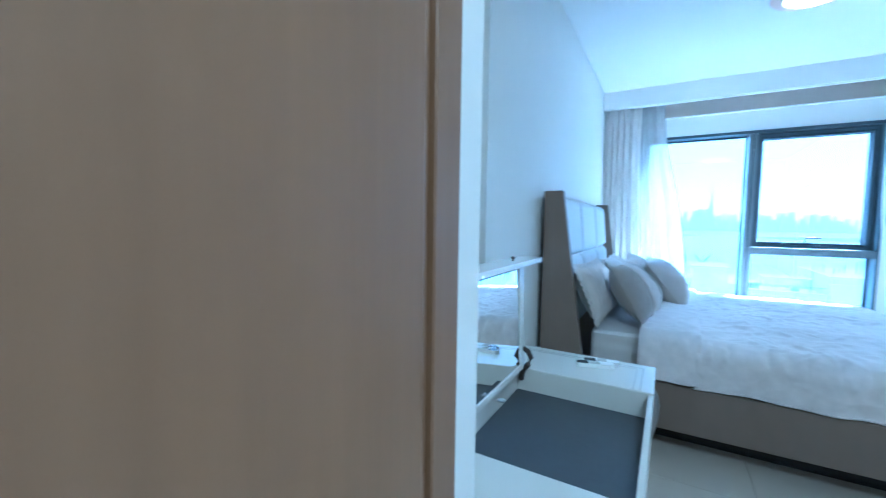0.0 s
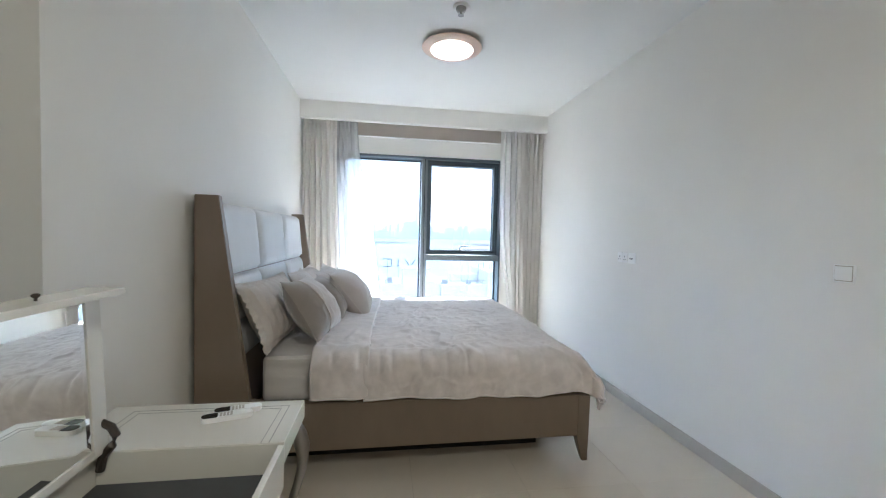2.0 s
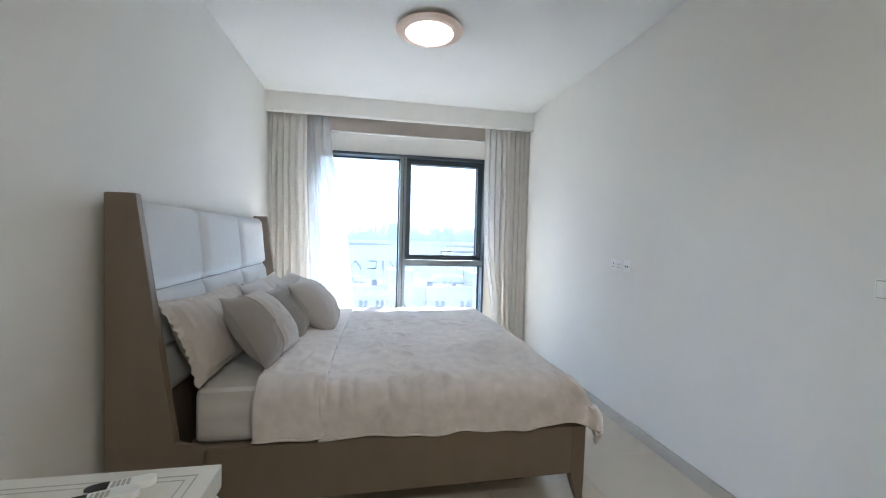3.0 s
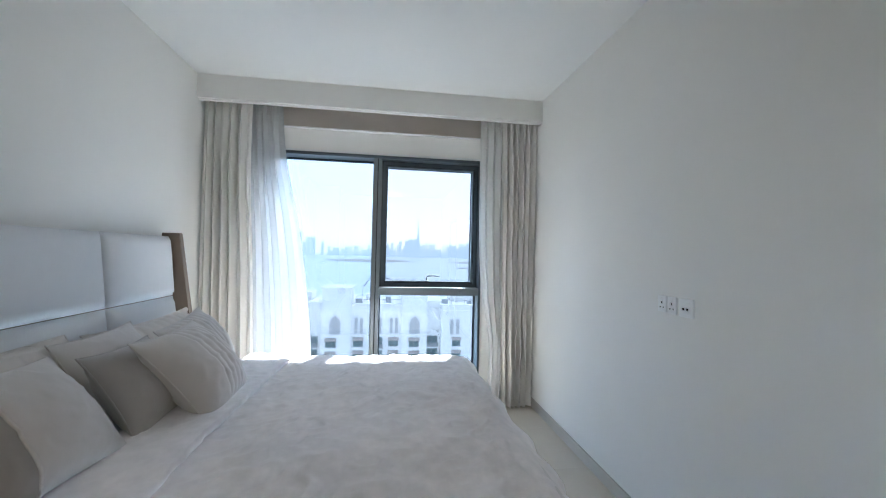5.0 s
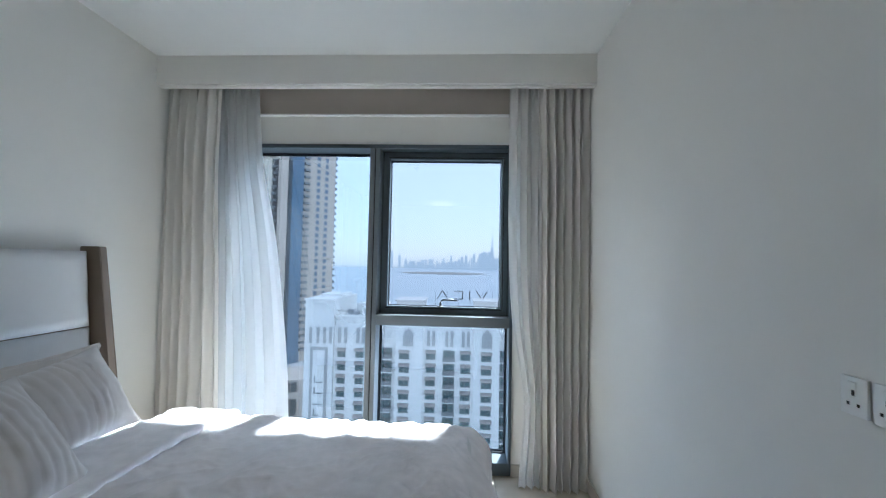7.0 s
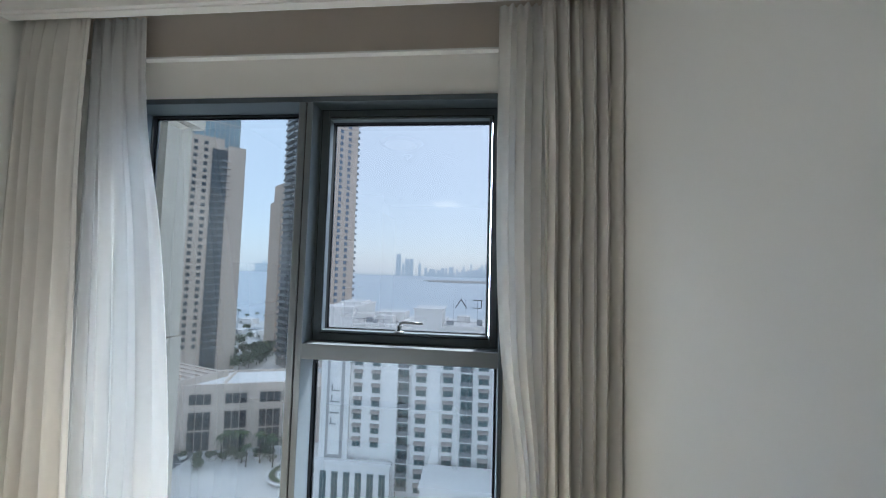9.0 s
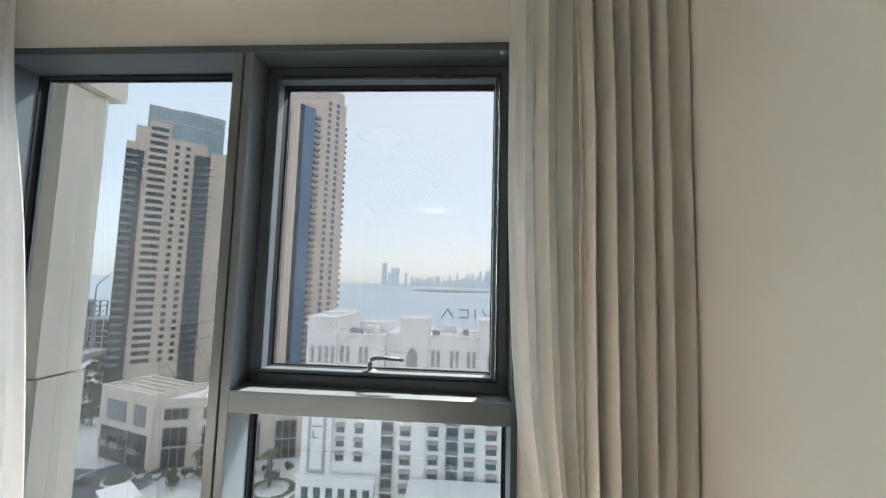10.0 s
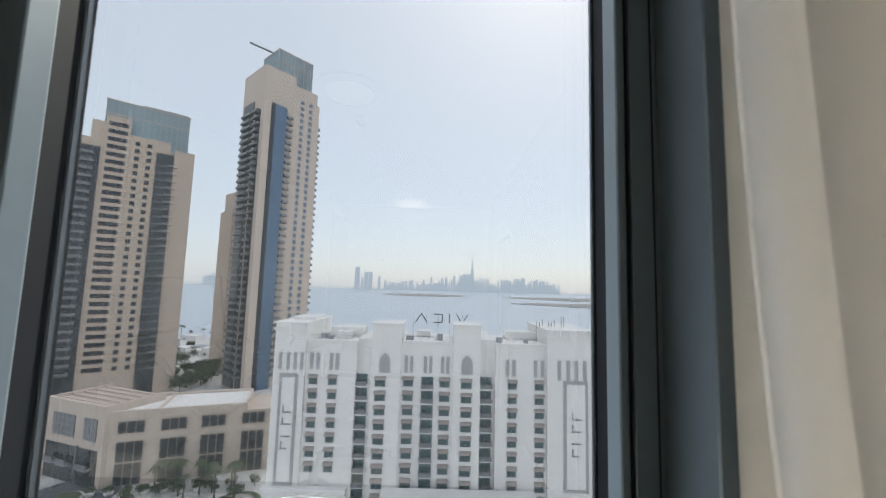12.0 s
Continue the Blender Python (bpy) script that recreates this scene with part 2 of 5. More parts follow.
def lathe_bm(profile, at, seg=40):
    """Rings of (radius, z) about a vertical axis through at."""
    bm = bmesh.new()
    rings = [[bm.verts.new((at[0] + r * math.cos(2 * math.pi * k / seg), at[1] + r * math.sin(2 * math.pi * k / seg), at[2] + z)) for k in range(seg)] for r, z in profile]
    for r0, r1 in zip(rings, rings[1:]):
        for k in range(seg):
            bm.faces.new((r0[k], r0[(k + 1) % seg], r1[(k + 1) % seg], r1[k]))
    bm.faces.new(rings[0][::-1])
    bm.faces.new(rings[-1])
    return bm


def smooth(v):
    v = max(0.0, min(1.0, v))
    return v * v * (3 - 2 * v)


# ---- the room ----
YB = -5.75
T = 0.2
FZ = 0.02
floor = part("floor", box_bm((-0.5, YB - 0.2, -0.12), (W + T, 0.6, FZ - 0.006)), M_GROUT, label="polished beige porcelain tile floor of the bedroom", category="floor", kind="structure")
part("ceiling", boxes_bm([((-0.5, YB - 0.2, H), (W + T, 0.6, H + 0.15))]), M_CEIL, label="smooth white painted ceiling", category="ceiling", kind="structure")
part("wall_east", boxes_bm([((W, -3.475, -0.1), (W + T, 0.6, H)), ((W, -4.42, 2.14), (W + T, -3.475, H)), ((W, YB - 0.2, -0.1), (W + T, -4.42, H))]), M_WALL, label="plain off-white painted side wall", category="wall", kind="structure")
part("wall_west", boxes_bm([((-T, -3.36, -0.1), (0, 0.27, H)), ((-0.42, -3.68, -0.1), (-0.2, -3.36, H)), ((-0.42, -4.36, -0.1), (0, -3.68, H)), ((-0.42, -4.54, -0.1), (0, -4.36, H))]), M_WALL, label="off-white painted wall behind the bed with a narrow niche", category="wall", kind="structure")
part("wall_entry", boxes_bm([((-0.42, -4.60, -0.1), (0.51, -4.54, H)), ((-0.42, YB - 0.2, -0.1), (0.36, -4.60, H))]), M_WALL, label="off-white painted wall beside the entrance", category="wall", kind="structure")
part("wall_south", box_bm((0.36, YB - 0.2, -0.1), (W, YB, H)), M_WALL, label="off-white painted end wall", category="wall", kind="structure")
# window wall
WX0, WX1, WZ0, WZ1 = 0.462, 2.462, 0.025, 2.335
part("wall_north", boxes_bm([((-0.05, 0.27, -0.1), (WX0, 0.46, H)), ((WX1, 0.27, -0.1), (W, 0.46, H)), ((WX0, 0.27, WZ1), (WX1, 0.46, H)), ((WX0, 0.27, -0.1), (WX1, 0.46, WZ0))]), M_WALL, label="painted wall round the tall window", category="wall", kind="structure")
box("trim_bead", (0.0, 0.266, 2.336), (W, 0.2698, 2.357), M_CEIL, label="bright white plaster edge above the window", category="trim", kind="structure")
# thin sheet that paints the shade behind the pelmet on the wall
part("trim_shade_band", box_bm((0.0, 0.262, 2.556), (W, 0.2695, H)), M_SHADE_BAND, label="beige band above the window with the recess shade painted in", category="trim", kind="structure")
box("trim_track", (0.0, 0.235, 2.540), (W, 0.2695, 2.552), M_PLASTIC, bevel=0.002, label="thin white blind rail above the window", category="trim", kind="structure")
part("pelmet", boxes_bm([((0.0, 0.0, 2.662), (W, 0.022, H)), ((0.0, 0.022, 2.655), (W, 0.06, 2.668))]), M_WALL, label="white boxed curtain pelmet under the ceiling", category="pelmet", kind="structure")
box("trim_curtain_rail", (0.02, 0.09, 2.70), (W - 0.02, 0.13, H), M_PLASTIC, bevel=0.003, label="white curtain rail inside the pelmet", category="rail", kind="structure")
part("baseboard", boxes_bm([((W - 0.012, -3.40, FZ), (W, 0.27, 0.102)), ((0, -3.36, FZ), (0.012, 0.27, 0.102)), ((0.012, 0.258, FZ), (WX0, 0.27, 0.080)), ((WX1, 0.258, FZ), (W - 0.012, 0.27, 0.102)), ((0, -4.528, FZ), (0.012, -3.68, 0.102)), ((0, -4.54, FZ), (0.51, -4.528, 0.102))], 0.002), M_SKIRT, label="greige tile baseboard", category="baseboard", kind="structure")
# doors in wood veneer
side_door = empty("door_1", label="closed light brown veneer door in a veneer frame", category="door", kind="structure")
part("door_frame", boxes_bm([((W - 0.02, -3.545, 0), (W + 0.12, -3.476, 2.10)), ((W - 0.02, -4.419, 0), (W + 0.12, -4.35, 2.10)), ((W - 0.02, -4.419, 2.10), (W + 0.12, -3.476, 2.139))], 0.003), M_WOOD, side_door)
box("door_leaf", (W + 0.02, -4.347, 0.006), (W + 0.062, -3.548, 2.096), M_WOOD, side_door, 0.003)
box("door_back", (W + 0.13, -4.42, -0.1), (W + 0.19, -3.475, 2.2), M_WALL, kind="structure", label="plain wall behind the closed door", category="wall")
entry = empty("door_2", label="light brown wood veneer door lining with a narrow groove", category="door frame", kind="structure")
part("door_frame", boxes_bm([((0.362, -4.655, 0), (0.514, -4.602, 2.6)), ((0.362, -4.663, 0), (0.506, -4.655, 2.6))], 0.002), M_WOOD, entry)
box("door_leaf", (0.37, -5.6, 0.006), (0.514, -4.672, 2.55), M_WOOD, entry, 0.004)
part("door_stop", boxes_bm([((0.36, -4.672, 0), (0.505, -4.664, 2.56))]), M_RUBBER, entry)

# window
FY0, FY1, GY = 0.255, 0.455, 0.430
MX0, MX1, MX2, MX3 = 1.424, 1.459, 1.466, 1.497
OX0, OX1 = 0.490, 2.441
TZ0, TZ1 = 1.035, 1.108
SX0, SX1, SZ0, SZ1 = 1.553, 2.383, 1.162, 2.252
win = empty("window_1", label="tall grey aluminium window with a fixed pane and an openable sash", category="window", kind="structure")
part("window_frame", boxes_bm([
    ((WX0, FY0, 2.306), (WX1, FY1, WZ1)), ((WX0, FY0, WZ0), (WX1, FY1, 0.110)),
    ((WX0, FY0, 0.110), (OX0, FY1, 2.306)), ((OX1, FY0, 0.110), (WX1, FY1, 2.306)),
    ], 0.002), M_ALU, win)
part("mullion", boxes_bm([((MX0, FY0, 0.110), (MX1, 0.45, 2.306)), ((MX2, FY0, 0.110), (MX3, 0.45, 2.306))], 0.002), M_ALU2, win)
part("mullion_gasket", box_bm((MX1, 0.263, 0.110), (MX2, 0.445, 2.306)), M_RUBBER, win)
part("transom", box_bm((MX3, FY0, TZ0), (OX1, 0.45, TZ1), 0.003), M_ALU2, win)


def ring(x0, x1, z0, z1, w, y0, y1):
    """Four bars round an opening, w wide outwards from it."""
    return [((x0 - w, y0, z0 - w), (x0, y1, z1 + w)), ((x1, y0, z0 - w), (x1 + w, y1, z1 + w)), ((x0, y0, z1), (x1, y1, z1 + w)), ((x0, y0, z0 - w), (x1, y1, z0))]


part("casement_frame", boxes_bm([((MX3, 0.354, TZ1), (1.541, 0.452, 2.306)), ((2.403, 0.354, TZ1), (OX1, 0.452, 2.306)), ((1.541, 0.354, 2.270), (2.403, 0.452, 2.306)), ((1.541, 0.354, TZ1), (2.403, 0.452, 1.146))], 0.0015), M_ALU, win)
part("casement_seam", boxes_bm([((1.506, 0.3525, 1.112), (1.508, 0.3545, 2.304)), ((2.432, 0.3525, 1.112), (2.434, 0.3545, 2.304)), ((1.508, 0.3525, 2.302), (2.432, 0.3545, 2.304))]), M_RUBBER, win)
part("sash_gap", boxes_bm(ring(1.545, 2.399, 1.150, 2.266, 0.004, 0.362, 0.46)), M_RUBBER, win)
part("sash_frame", boxes_bm(ring(SX0 + 0.002, SX1 - 0.002, SZ0 + 0.002, SZ1 - 0.002, 0.0125, 0.348, 0.39), 0.002), M_ALU, win)
part("sash_bead", boxes_bm(ring(SX0 + 0.0005, SX1 - 0.0005, SZ0 + 0.0005, SZ1 - 0.0005, 0.006, 0.3505, 0.391)), M_ALU2, win)
part("sash_gasket", boxes_bm(ring(SX0 - 0.001, SX1 + 0.001, SZ0 - 0.001, SZ1 + 0.001, 0.006, 0.391, 0.450)), M_RUBBER, win)
part("glass_spacer", boxes_bm(ring(SX0 + 0.003, SX1 - 0.003, SZ0 + 0.003, SZ1 - 0.003, 0.003, GY + 0.004, GY + 0.012)), M_ALU2, win)
part("fixed_gasket", boxes_bm(ring(OX0 + 0.004, MX0 - 0.004, 0.116, 2.300, 0.004, 0.400, 0.428) + ring(MX3 + 0.004, OX1 - 0.004, 0.116, TZ0 - 0.005, 0.004, 0.400, 0.428)), M_RUBBER, win)
part("fixed_spacer", boxes_bm(ring(OX0 + 0.012, MX0 - 0.012, 0.124, 2.292, 0.010, 0.433, 0.440) + ring(MX3 + 0.012, OX1 - 0.012, 0.124, TZ0 - 0.013, 0.010, 0.433, 0.440)), M_ALU2, win)
for x0, x1, z0, z1, y, m in ((OX0, MX0, 0.110, 2.306, GY, M_PANE2), (MX3, OX1, 0.110, TZ0, GY, M_PANE2), (SX0 - 0.001, SX1 + 0.001, SZ0 - 0.001, SZ1 + 0.001, GY, M_PANE)):
    pane = mesh_ob("window_pane", [(x0, y, z0), (x1, y, z0), (x1, y, z1), (x0, y, z1)], [(0, 1, 2, 3)], m, win)
    pane.visible_shadow = False
hd = empty("window_handle")
hd.parent = win
part("handle_base", lathe_bm([(0.026, 0), (0.026, 0.004), (0.022, 0.007), (0.010, 0.009)], (1.950, 0.368, 1.163), 24), M_HANDLE, hd, smooth=False)
part("handle_lever", tube_bm([(1.950, 0.366, 1.168), (1.950, 0.364, 1.196), (1.955, 0.360, 1.210), (1.975, 0.353, 1.216), (2.015, 0.349, 1.216), (2.072, 0.349, 1.213)], [0.0085, 0.008, 0.008, 0.0075, 0.007, 0.006], 12), M_HANDLE, hd, smooth=True)
# outer reveal and own facade
part("wall_outer", boxes_bm([((0.15, 0.551, -1.0), (0.46, 0.76, 1.02)), ((0.15, 0.551, 1.03), (0.45, 0.75, 2.36)), ((0.10, 0.551, 2.37), (0.50, 0.80, 3.4)), ((-3.0, 0.551, -1.0), (0.149, 0.62, 3.4))]), M_FACADE, label="cream rendered fin of the building beside the window", category="facade", kind="structure")


# ---- curtains ----
def between(values, v):
    """The value at v (0 to 1) on a smooth line through evenly spaced values."""
    n = len(values) - 1
    i = min(int(v * n), n - 1)
    w = v * n - i
    p0, p1, p2, p3 = values[max(0, i - 1)], values[i], values[i + 1], values[min(n, i + 2)]
    return 0.5 * (2 * p1 + (p2 - p0) * w + (2 * p0 - 5 * p1 + 4 * p2 - p3) * w * w + (3 * p1 - p0 - 3 * p2 + p3) * w ** 3)


def curtain(name, left, right, depths, z0, z1, folds, depth, m, seed=1, pack=1.0, tuck=0.0, label="", **tags):
    """A hanging cloth gathered on small pleats at its head; left, right and depths give its sides and its place in y from the top down, pack crowds the folds to the left."""
    rnd = random.Random(seed)
    ph = [rnd.uniform(-0.9, 0.9) for _ in range(folds + 2)]
    am = [rnd.uniform(0.45, 1.2) for _ in range(folds + 2)]
    drift = [rnd.uniform(-0.5, 0.5) for _ in range(folds + 2)]
    nu, nv = folds * 18, 56
    verts, faces = [], []
    for j in range(nv + 1):
        v = j / nv
        z = z1 + (z0 - z1) * v
        x0, x1, y = between(left, v), between(right, v), between(depths, v)
        head = math.exp(-v / 0.05)
        for i in range(nu + 1):
            u = i / nu
            f = folds * u
            k = min(int(f), folds)
            w = smooth(f - int(f))
            shift = ph[k] * (1 - w) + ph[k + 1] * w + (drift[k] * (1 - w) + drift[k + 1] * w) * v
            a = am[k] * (1 - w) + am[k + 1] * w
            body = 2 * math.pi * f + shift
            wave = math.sin(body) + 0.16 * math.sin(2 * body + 1.1 * seed) * (1 - 0.5 * v) + 0.22 * math.sin(0.43 * body + seed + 0.6 * v)
            pleat = math.sin(4 * math.pi * f + 0.5)
            edge = smooth(u * folds) * smooth((1 - u) * folds)
            yy = y + tuck * (1 - u) ** 3 + (depth * a * wave * (1 - 0.75 * head) + 0.010 * head * pleat) * (0.25 + 0.75 * edge) + 0.010 * math.sin(7 * u + 4 * v + seed) * v
            xx = x0 + (x1 - x0) * (u ** pack) + (x1 - x0) * 0.10 / folds * math.sin(2 * body) * (1 - head) * edge
            verts.append((xx, yy, z + (0.006 * abs(math.sin(2 * math.pi * f)) if j == 0 else 0.006 * math.sin(9 * u + seed) if j == nv else 0)))
    for j in range(nv):
        for i in range(nu):
            a = j * (nu + 1) + i
            faces.append((a, a + 1, a + nu + 2, a + nu + 1))
    ob = mesh_ob(name, verts, faces, m, None, True, label, **tags)
    for side in (0, nu):
        part("side_hem", tube_bm([verts[j * (nu + 1) + side] for j in range(0, nv + 1, 2)], 0.0022, 5), m, ob, smooth=True)
    part("bottom_hem", tube_bm([verts[nv * (nu + 1) + i] for i in range(0, nu + 1, 2)], 0.003, 5), m, ob, smooth=True)
    return ob


curtain("curtain", (0.025, 0.022, 0.020, 0.018, 0.018), (0.40, 0.40, 0.43, 0.45, 0.46), (0.10, 0.10, 0.105, 0.11, 0.115), FZ + 0.006, 2.72, 6, 0.040, M_DRAPE, 3, 1.15, label="cream linen drape in loose folds hanging beside the window", category="curtain", group="drapes at the window")
curtain("sheer_curtain", (0.33, 0.35, 0.37, 0.385, 0.39), (0.625, 0.675, 0.79, 0.87, 0.92, 0.93), (0.175, 0.17, 0.165, 0.165, 0.17), FZ + 0.006, 2.72, 5, 0.020, M_SHEER, 8, 1.35, label="white voile sheer curtain pushed aside at the window", category="curtain", group="sheers at the window")
curtain("curtain", (2.60, 2.62, 2.62, 2.63, 2.64), (2.945, 2.942, 2.94, 2.935, 2.935), (0.12, 0.115, 0.11, 0.11, 0.11), FZ + 0.005, 2.72, 6, 0.042, M_DRAPE, 5, label="cream linen drape in narrow folds hanging against the side wall", category="curtain", group="drapes at the window")
curtain("sheer_curtain", (2.415, 2.415, 2.42, 2.45, 2.53, 2.50), (2.70, 2.69, 2.69, 2.69, 2.69), (0.19, 0.18, 0.17, 0.155, 0.14), FZ + 0.006, 2.72, 4, 0.028, M_SHEER2, 12, 1.0, 0.0, label="white voile sheer curtain drawn back before the drape", category="curtain", group="sheers at the window")


# ---- ceiling fittings ----
lamp = empty("ceiling_lamp", label="round flush ceiling lamp, lit warm, with a frosted glass rim", category="ceiling lamp")
LX, LY = 1.473, -1.565
part("lamp_base", lathe_bm([(0.10, 0), (0.11, -0.012), (0.11, -0.03)], (LX, LY, H), 48), M_PLASTIC, lamp)
part("lamp_rim", lathe_bm([(0.13, -0.012), (0.19, -0.016), (0.232, -0.022), (0.236, -0.027), (0.232, -0.032), (0.19, -0.042), (0.170, -0.046)], (LX, LY, H), 64), M_LAMPRIM, lamp, "peach-tinted frosted glass rim", True)
part("lamp_diffuser", lathe_bm([(0.170, -0.044), (0.164, -0.052), (0.12, -0.060), (0.06, -0.064), (0.005, -0.065)], (LX, LY, H), 64), M_LAMPGLASS, lamp, "glowing warm white diffuser", True)
det = empty("smoke_detector", label="white ceiling sprinkler in a round ribbed cup", category="sprinkler")
SX, SY = 1.445, -2.085
part("cup", lathe_bm([(0.052, 0), (0.056, -0.006), (0.050, -0.012), (0.040, -0.014)], (SX, SY, H), 40), M_PLASTIC, det, smooth=True)
part("cone", lathe_bm([(0.036, -0.012), (0.034, -0.026), (0.026, -0.030), (0.024, -0.040)], (SX, SY, H), 32), M_STEEL, det, smooth=True)
part("deflector", lathe_bm([(0.006, -0.040), (0.006, -0.056), (0.020, -0.058), (0.020, -0.061)], (SX, SY, H), 24), M_STEEL, det)


# ---- wall plates ----
def plate(name, y0, y1, z0, z1, kind_, label, category, group=""):
    ob = empty(name, label=label, category=category, group=group)
    box("cover", (W - 0.010, y0, z0), (W - 0.0005, y1, z1), M_PLASTIC, ob, 0.003)
    yc, zc = (y0 + y1) / 2, (z0 + z1) / 2
    if kind_ == "switch":
        box("rocker", (W - 0.015, yc - 0.032, zc - 0.030), (W - 0.010, yc + 0.032, zc + 0.030), M_PLASTIC, ob, 0.003)
        box("gap", (W - 0.0112, yc - 0.034, zc - 0.0335), (W - 0.010, yc + 0.034, zc + 0.0335), M_SKIRT, ob)
    elif kind_ == "socket":
        for n, (dy, dz, h) in enumerate(((0, 0.013, 0.009), (-0.011, -0.011, 0.005), (0.011, -0.011, 0.005))):
            box("pin_hole", (W - 0.0108, yc + dy - 0.003, zc + dz - h / 1.5 - 0.006), (W - 0.0099, yc + dy + 0.003, zc + dz + h / 1.5 - 0.006), M_BLACKP, ob)
        box("rocker", (W - 0.014, yc - 0.009, z1 - 0.026), (W - 0.010, yc + 0.009, z1 - 0.010), M_PLASTIC, ob, 0.002)
    else:
        box("module", (W - 0.013, yc - 0.026, zc - 0.024), (W - 0.010, yc + 0.026, zc + 0.026), M_PLASTIC, ob, 0.002)
        for dy in (-0.012, 0.012):
            box("port", (W - 0.0138, yc + dy - 0.006, zc - 0.010), (W - 0.0129, yc + dy + 0.006, zc + 0.001), M_BLACKP, ob)
    return ob


plate("wall_socket", -1.650, -1.592, 1.170, 1.252, "socket", "white three-pin wall socket with a rocker", "socket", "sockets on the side wall")
plate("wall_socket", -1.718, -1.660, 1.168, 1.252, "socket", "white three-pin wall socket with a rocker", "socket", "sockets on the side wall")
plate("data_socket", -1.823, -1.737, 1.166, 1.252, "data", "white wall plate with two data ports", "socket")
plate("light_switch", -3.284, -3.202, 1.196, 1.274, "switch", "white single rocker light switch on the side wall", "switch")


# ---- bed ----
def fbm(x, y, z=0.0, s=1.0, octaves=3):
    return noise.fractal(Vector((x * s, y * s, z)), 0.9, 2.1, octaves)


def ridge(x, y, z, s):
    """Sharp creases on smooth cloth."""
    n = noise.noise(Vector((x * s, y * s, z)))
    return (1 - min(1.0, abs(n) * 3.2)) ** 2


BY0, BY1 = -2.49, -0.50
bed = empty("bed", (0, 0, 0), "taupe lacquered bed with a padded pale leather headboard, made up", "bed")
wing = [(0.035, FZ), (0.035, 1.533), (0.148, 1.533), (0.296, 0.47), (0.41, 0.444), (0.41, 0.18), (0.38, FZ)]
prism("headboard_wing", wing, BY0 - 0.045, BY0, M_BED, bed, 0.004)
prism("headboard_wing", wing, BY1, BY1 + 0.045, M_BED, bed, 0.004)
prism("headboard_back", [(0.035, 0.1), (0.036, 1.50), (0.078, 1.50), (0.160, 0.60), (0.160, 0.1)], BY0, BY1, M_BED, bed, 0.002)


def pad(y0, y1, z0, z1, parent):
    """A padded panel that leans with the headboard and swells in its middle."""
    n = 14
    verts, faces = [], []
    for j in range(n + 1):
        for i in range(n + 1):
            u, v = i / n, j / n
            e = min(u, 1 - u) * (y1 - y0), min(v, 1 - v) * (z1 - z0)
            r = smooth(min(1, e[0] / 0.035)) ** 0.5 * smooth(min(1, e[1] / 0.035)) ** 0.5
            z = z0 + (z1 - z0) * v
            y = y0 + (y1 - y0) * u
            x = 0.072 + (1.50 - z) * 0.0944 + 0.012 + 0.035 * r + 0.008 * math.sin(math.pi * u) * math.sin(math.pi * v) + 0.002 * fbm(y, z, 3, 9)
            verts.append((x, y, z))
    for j in range(n):
        for i in range(n):
            a = j * (n + 1) + i
            faces.append((a, a + 1, a + n + 2, a + n + 1))
    k = len(verts)
    ring = [i for i in range(n + 1)] + [j * (n + 1) + n for j in range(1, n + 1)] + [n * (n + 1) + i for i in range(n - 1, -1, -1)] + [j * (n + 1) for j in range(n - 1, 0, -1)]
    verts += [(verts[i][0] - 0.03, verts[i][1], verts[i][2]) for i in ring]
    for a in range(len(ring)):
        b = (a + 1) % len(ring)
        faces.append((ring[b], ring[a], k + a, k + b))
    return mesh_ob("headboard_panel", verts, faces, M_PAD, parent, True)


cols = [BY0 + 0.004, -1.828, -1.152, BY1 - 0.004]
rows = [1.510, 1.104, 0.83, 0.62]
for z1, z0 in zip(rows, rows[1:]):
    for y0, y1 in zip(cols, cols[1:]):
        pad(y0 + 0.003, y1 - 0.003, z0 + 0.003, z1 - 0.003, bed)


def rail(y0, y1):
    prism("side_rail", [(0.412, 0.176), (2.135, 0.184), (2.135, 0.430), (0.412, 0.442)], y0, y1, M_BED, bed, 0.004)


rail(BY0 - 0.025, BY0 + 0.012)
rail(BY1 - 0.035, BY1)
box("foot_rail", (2.138, BY0 + 0.03, 0.184), (2.175, BY1 - 0.06, 0.425), M_BED, bed, 0.004)
# black block added to darken the space under the bed, no bed part
box("underbed_shade_block", (0.36, BY0 + 0.22, FZ), (1.98, BY1 - 0.05, 0.196), M_BLACKP, bed, label="added black block that stands in for the shade under the bed")
box("bed_base", (0.30, BY0 + 0.037, 0.20), (2.134, BY1 - 0.037, 0.41), M_BED, bed)


def bed_leg(x, y, dx):
    bm = bmesh.new()
    sect = [(0.425, 0.038, 0.0), (0.16, 0.036, 0.0), (0.09, 0.027, 0.010), (FZ, 0.017, 0.024)]
    rings = []
    for z, r, o in sect:
        rings.append([bm.verts.new((x + dx * o + sx * r, y + sy * r * 0.75, z)) for sx, sy in ((-1, -1), (1, -1), (1, 1), (-1, 1))])
    for a, b in zip(rings, rings[1:]):
        for k in range(4):
            bm.faces.new((a[k], a[(k + 1) % 4], b[(k + 1) % 4], b[k]))
    bm.faces.new(rings[0])
    bm.faces.new(rings[-1])
    bmesh.ops.bevel(bm, geom=bm.edges[:], offset=0.003, segments=1, affect="EDGES")
    part("leg", bm, M_BED, bed)


for y in (BY0 + 0.003, BY1 - 0.028):
    bed_leg(2.172, y, 1)
    bed_leg(0.45, y, 0) if y > -1 else None


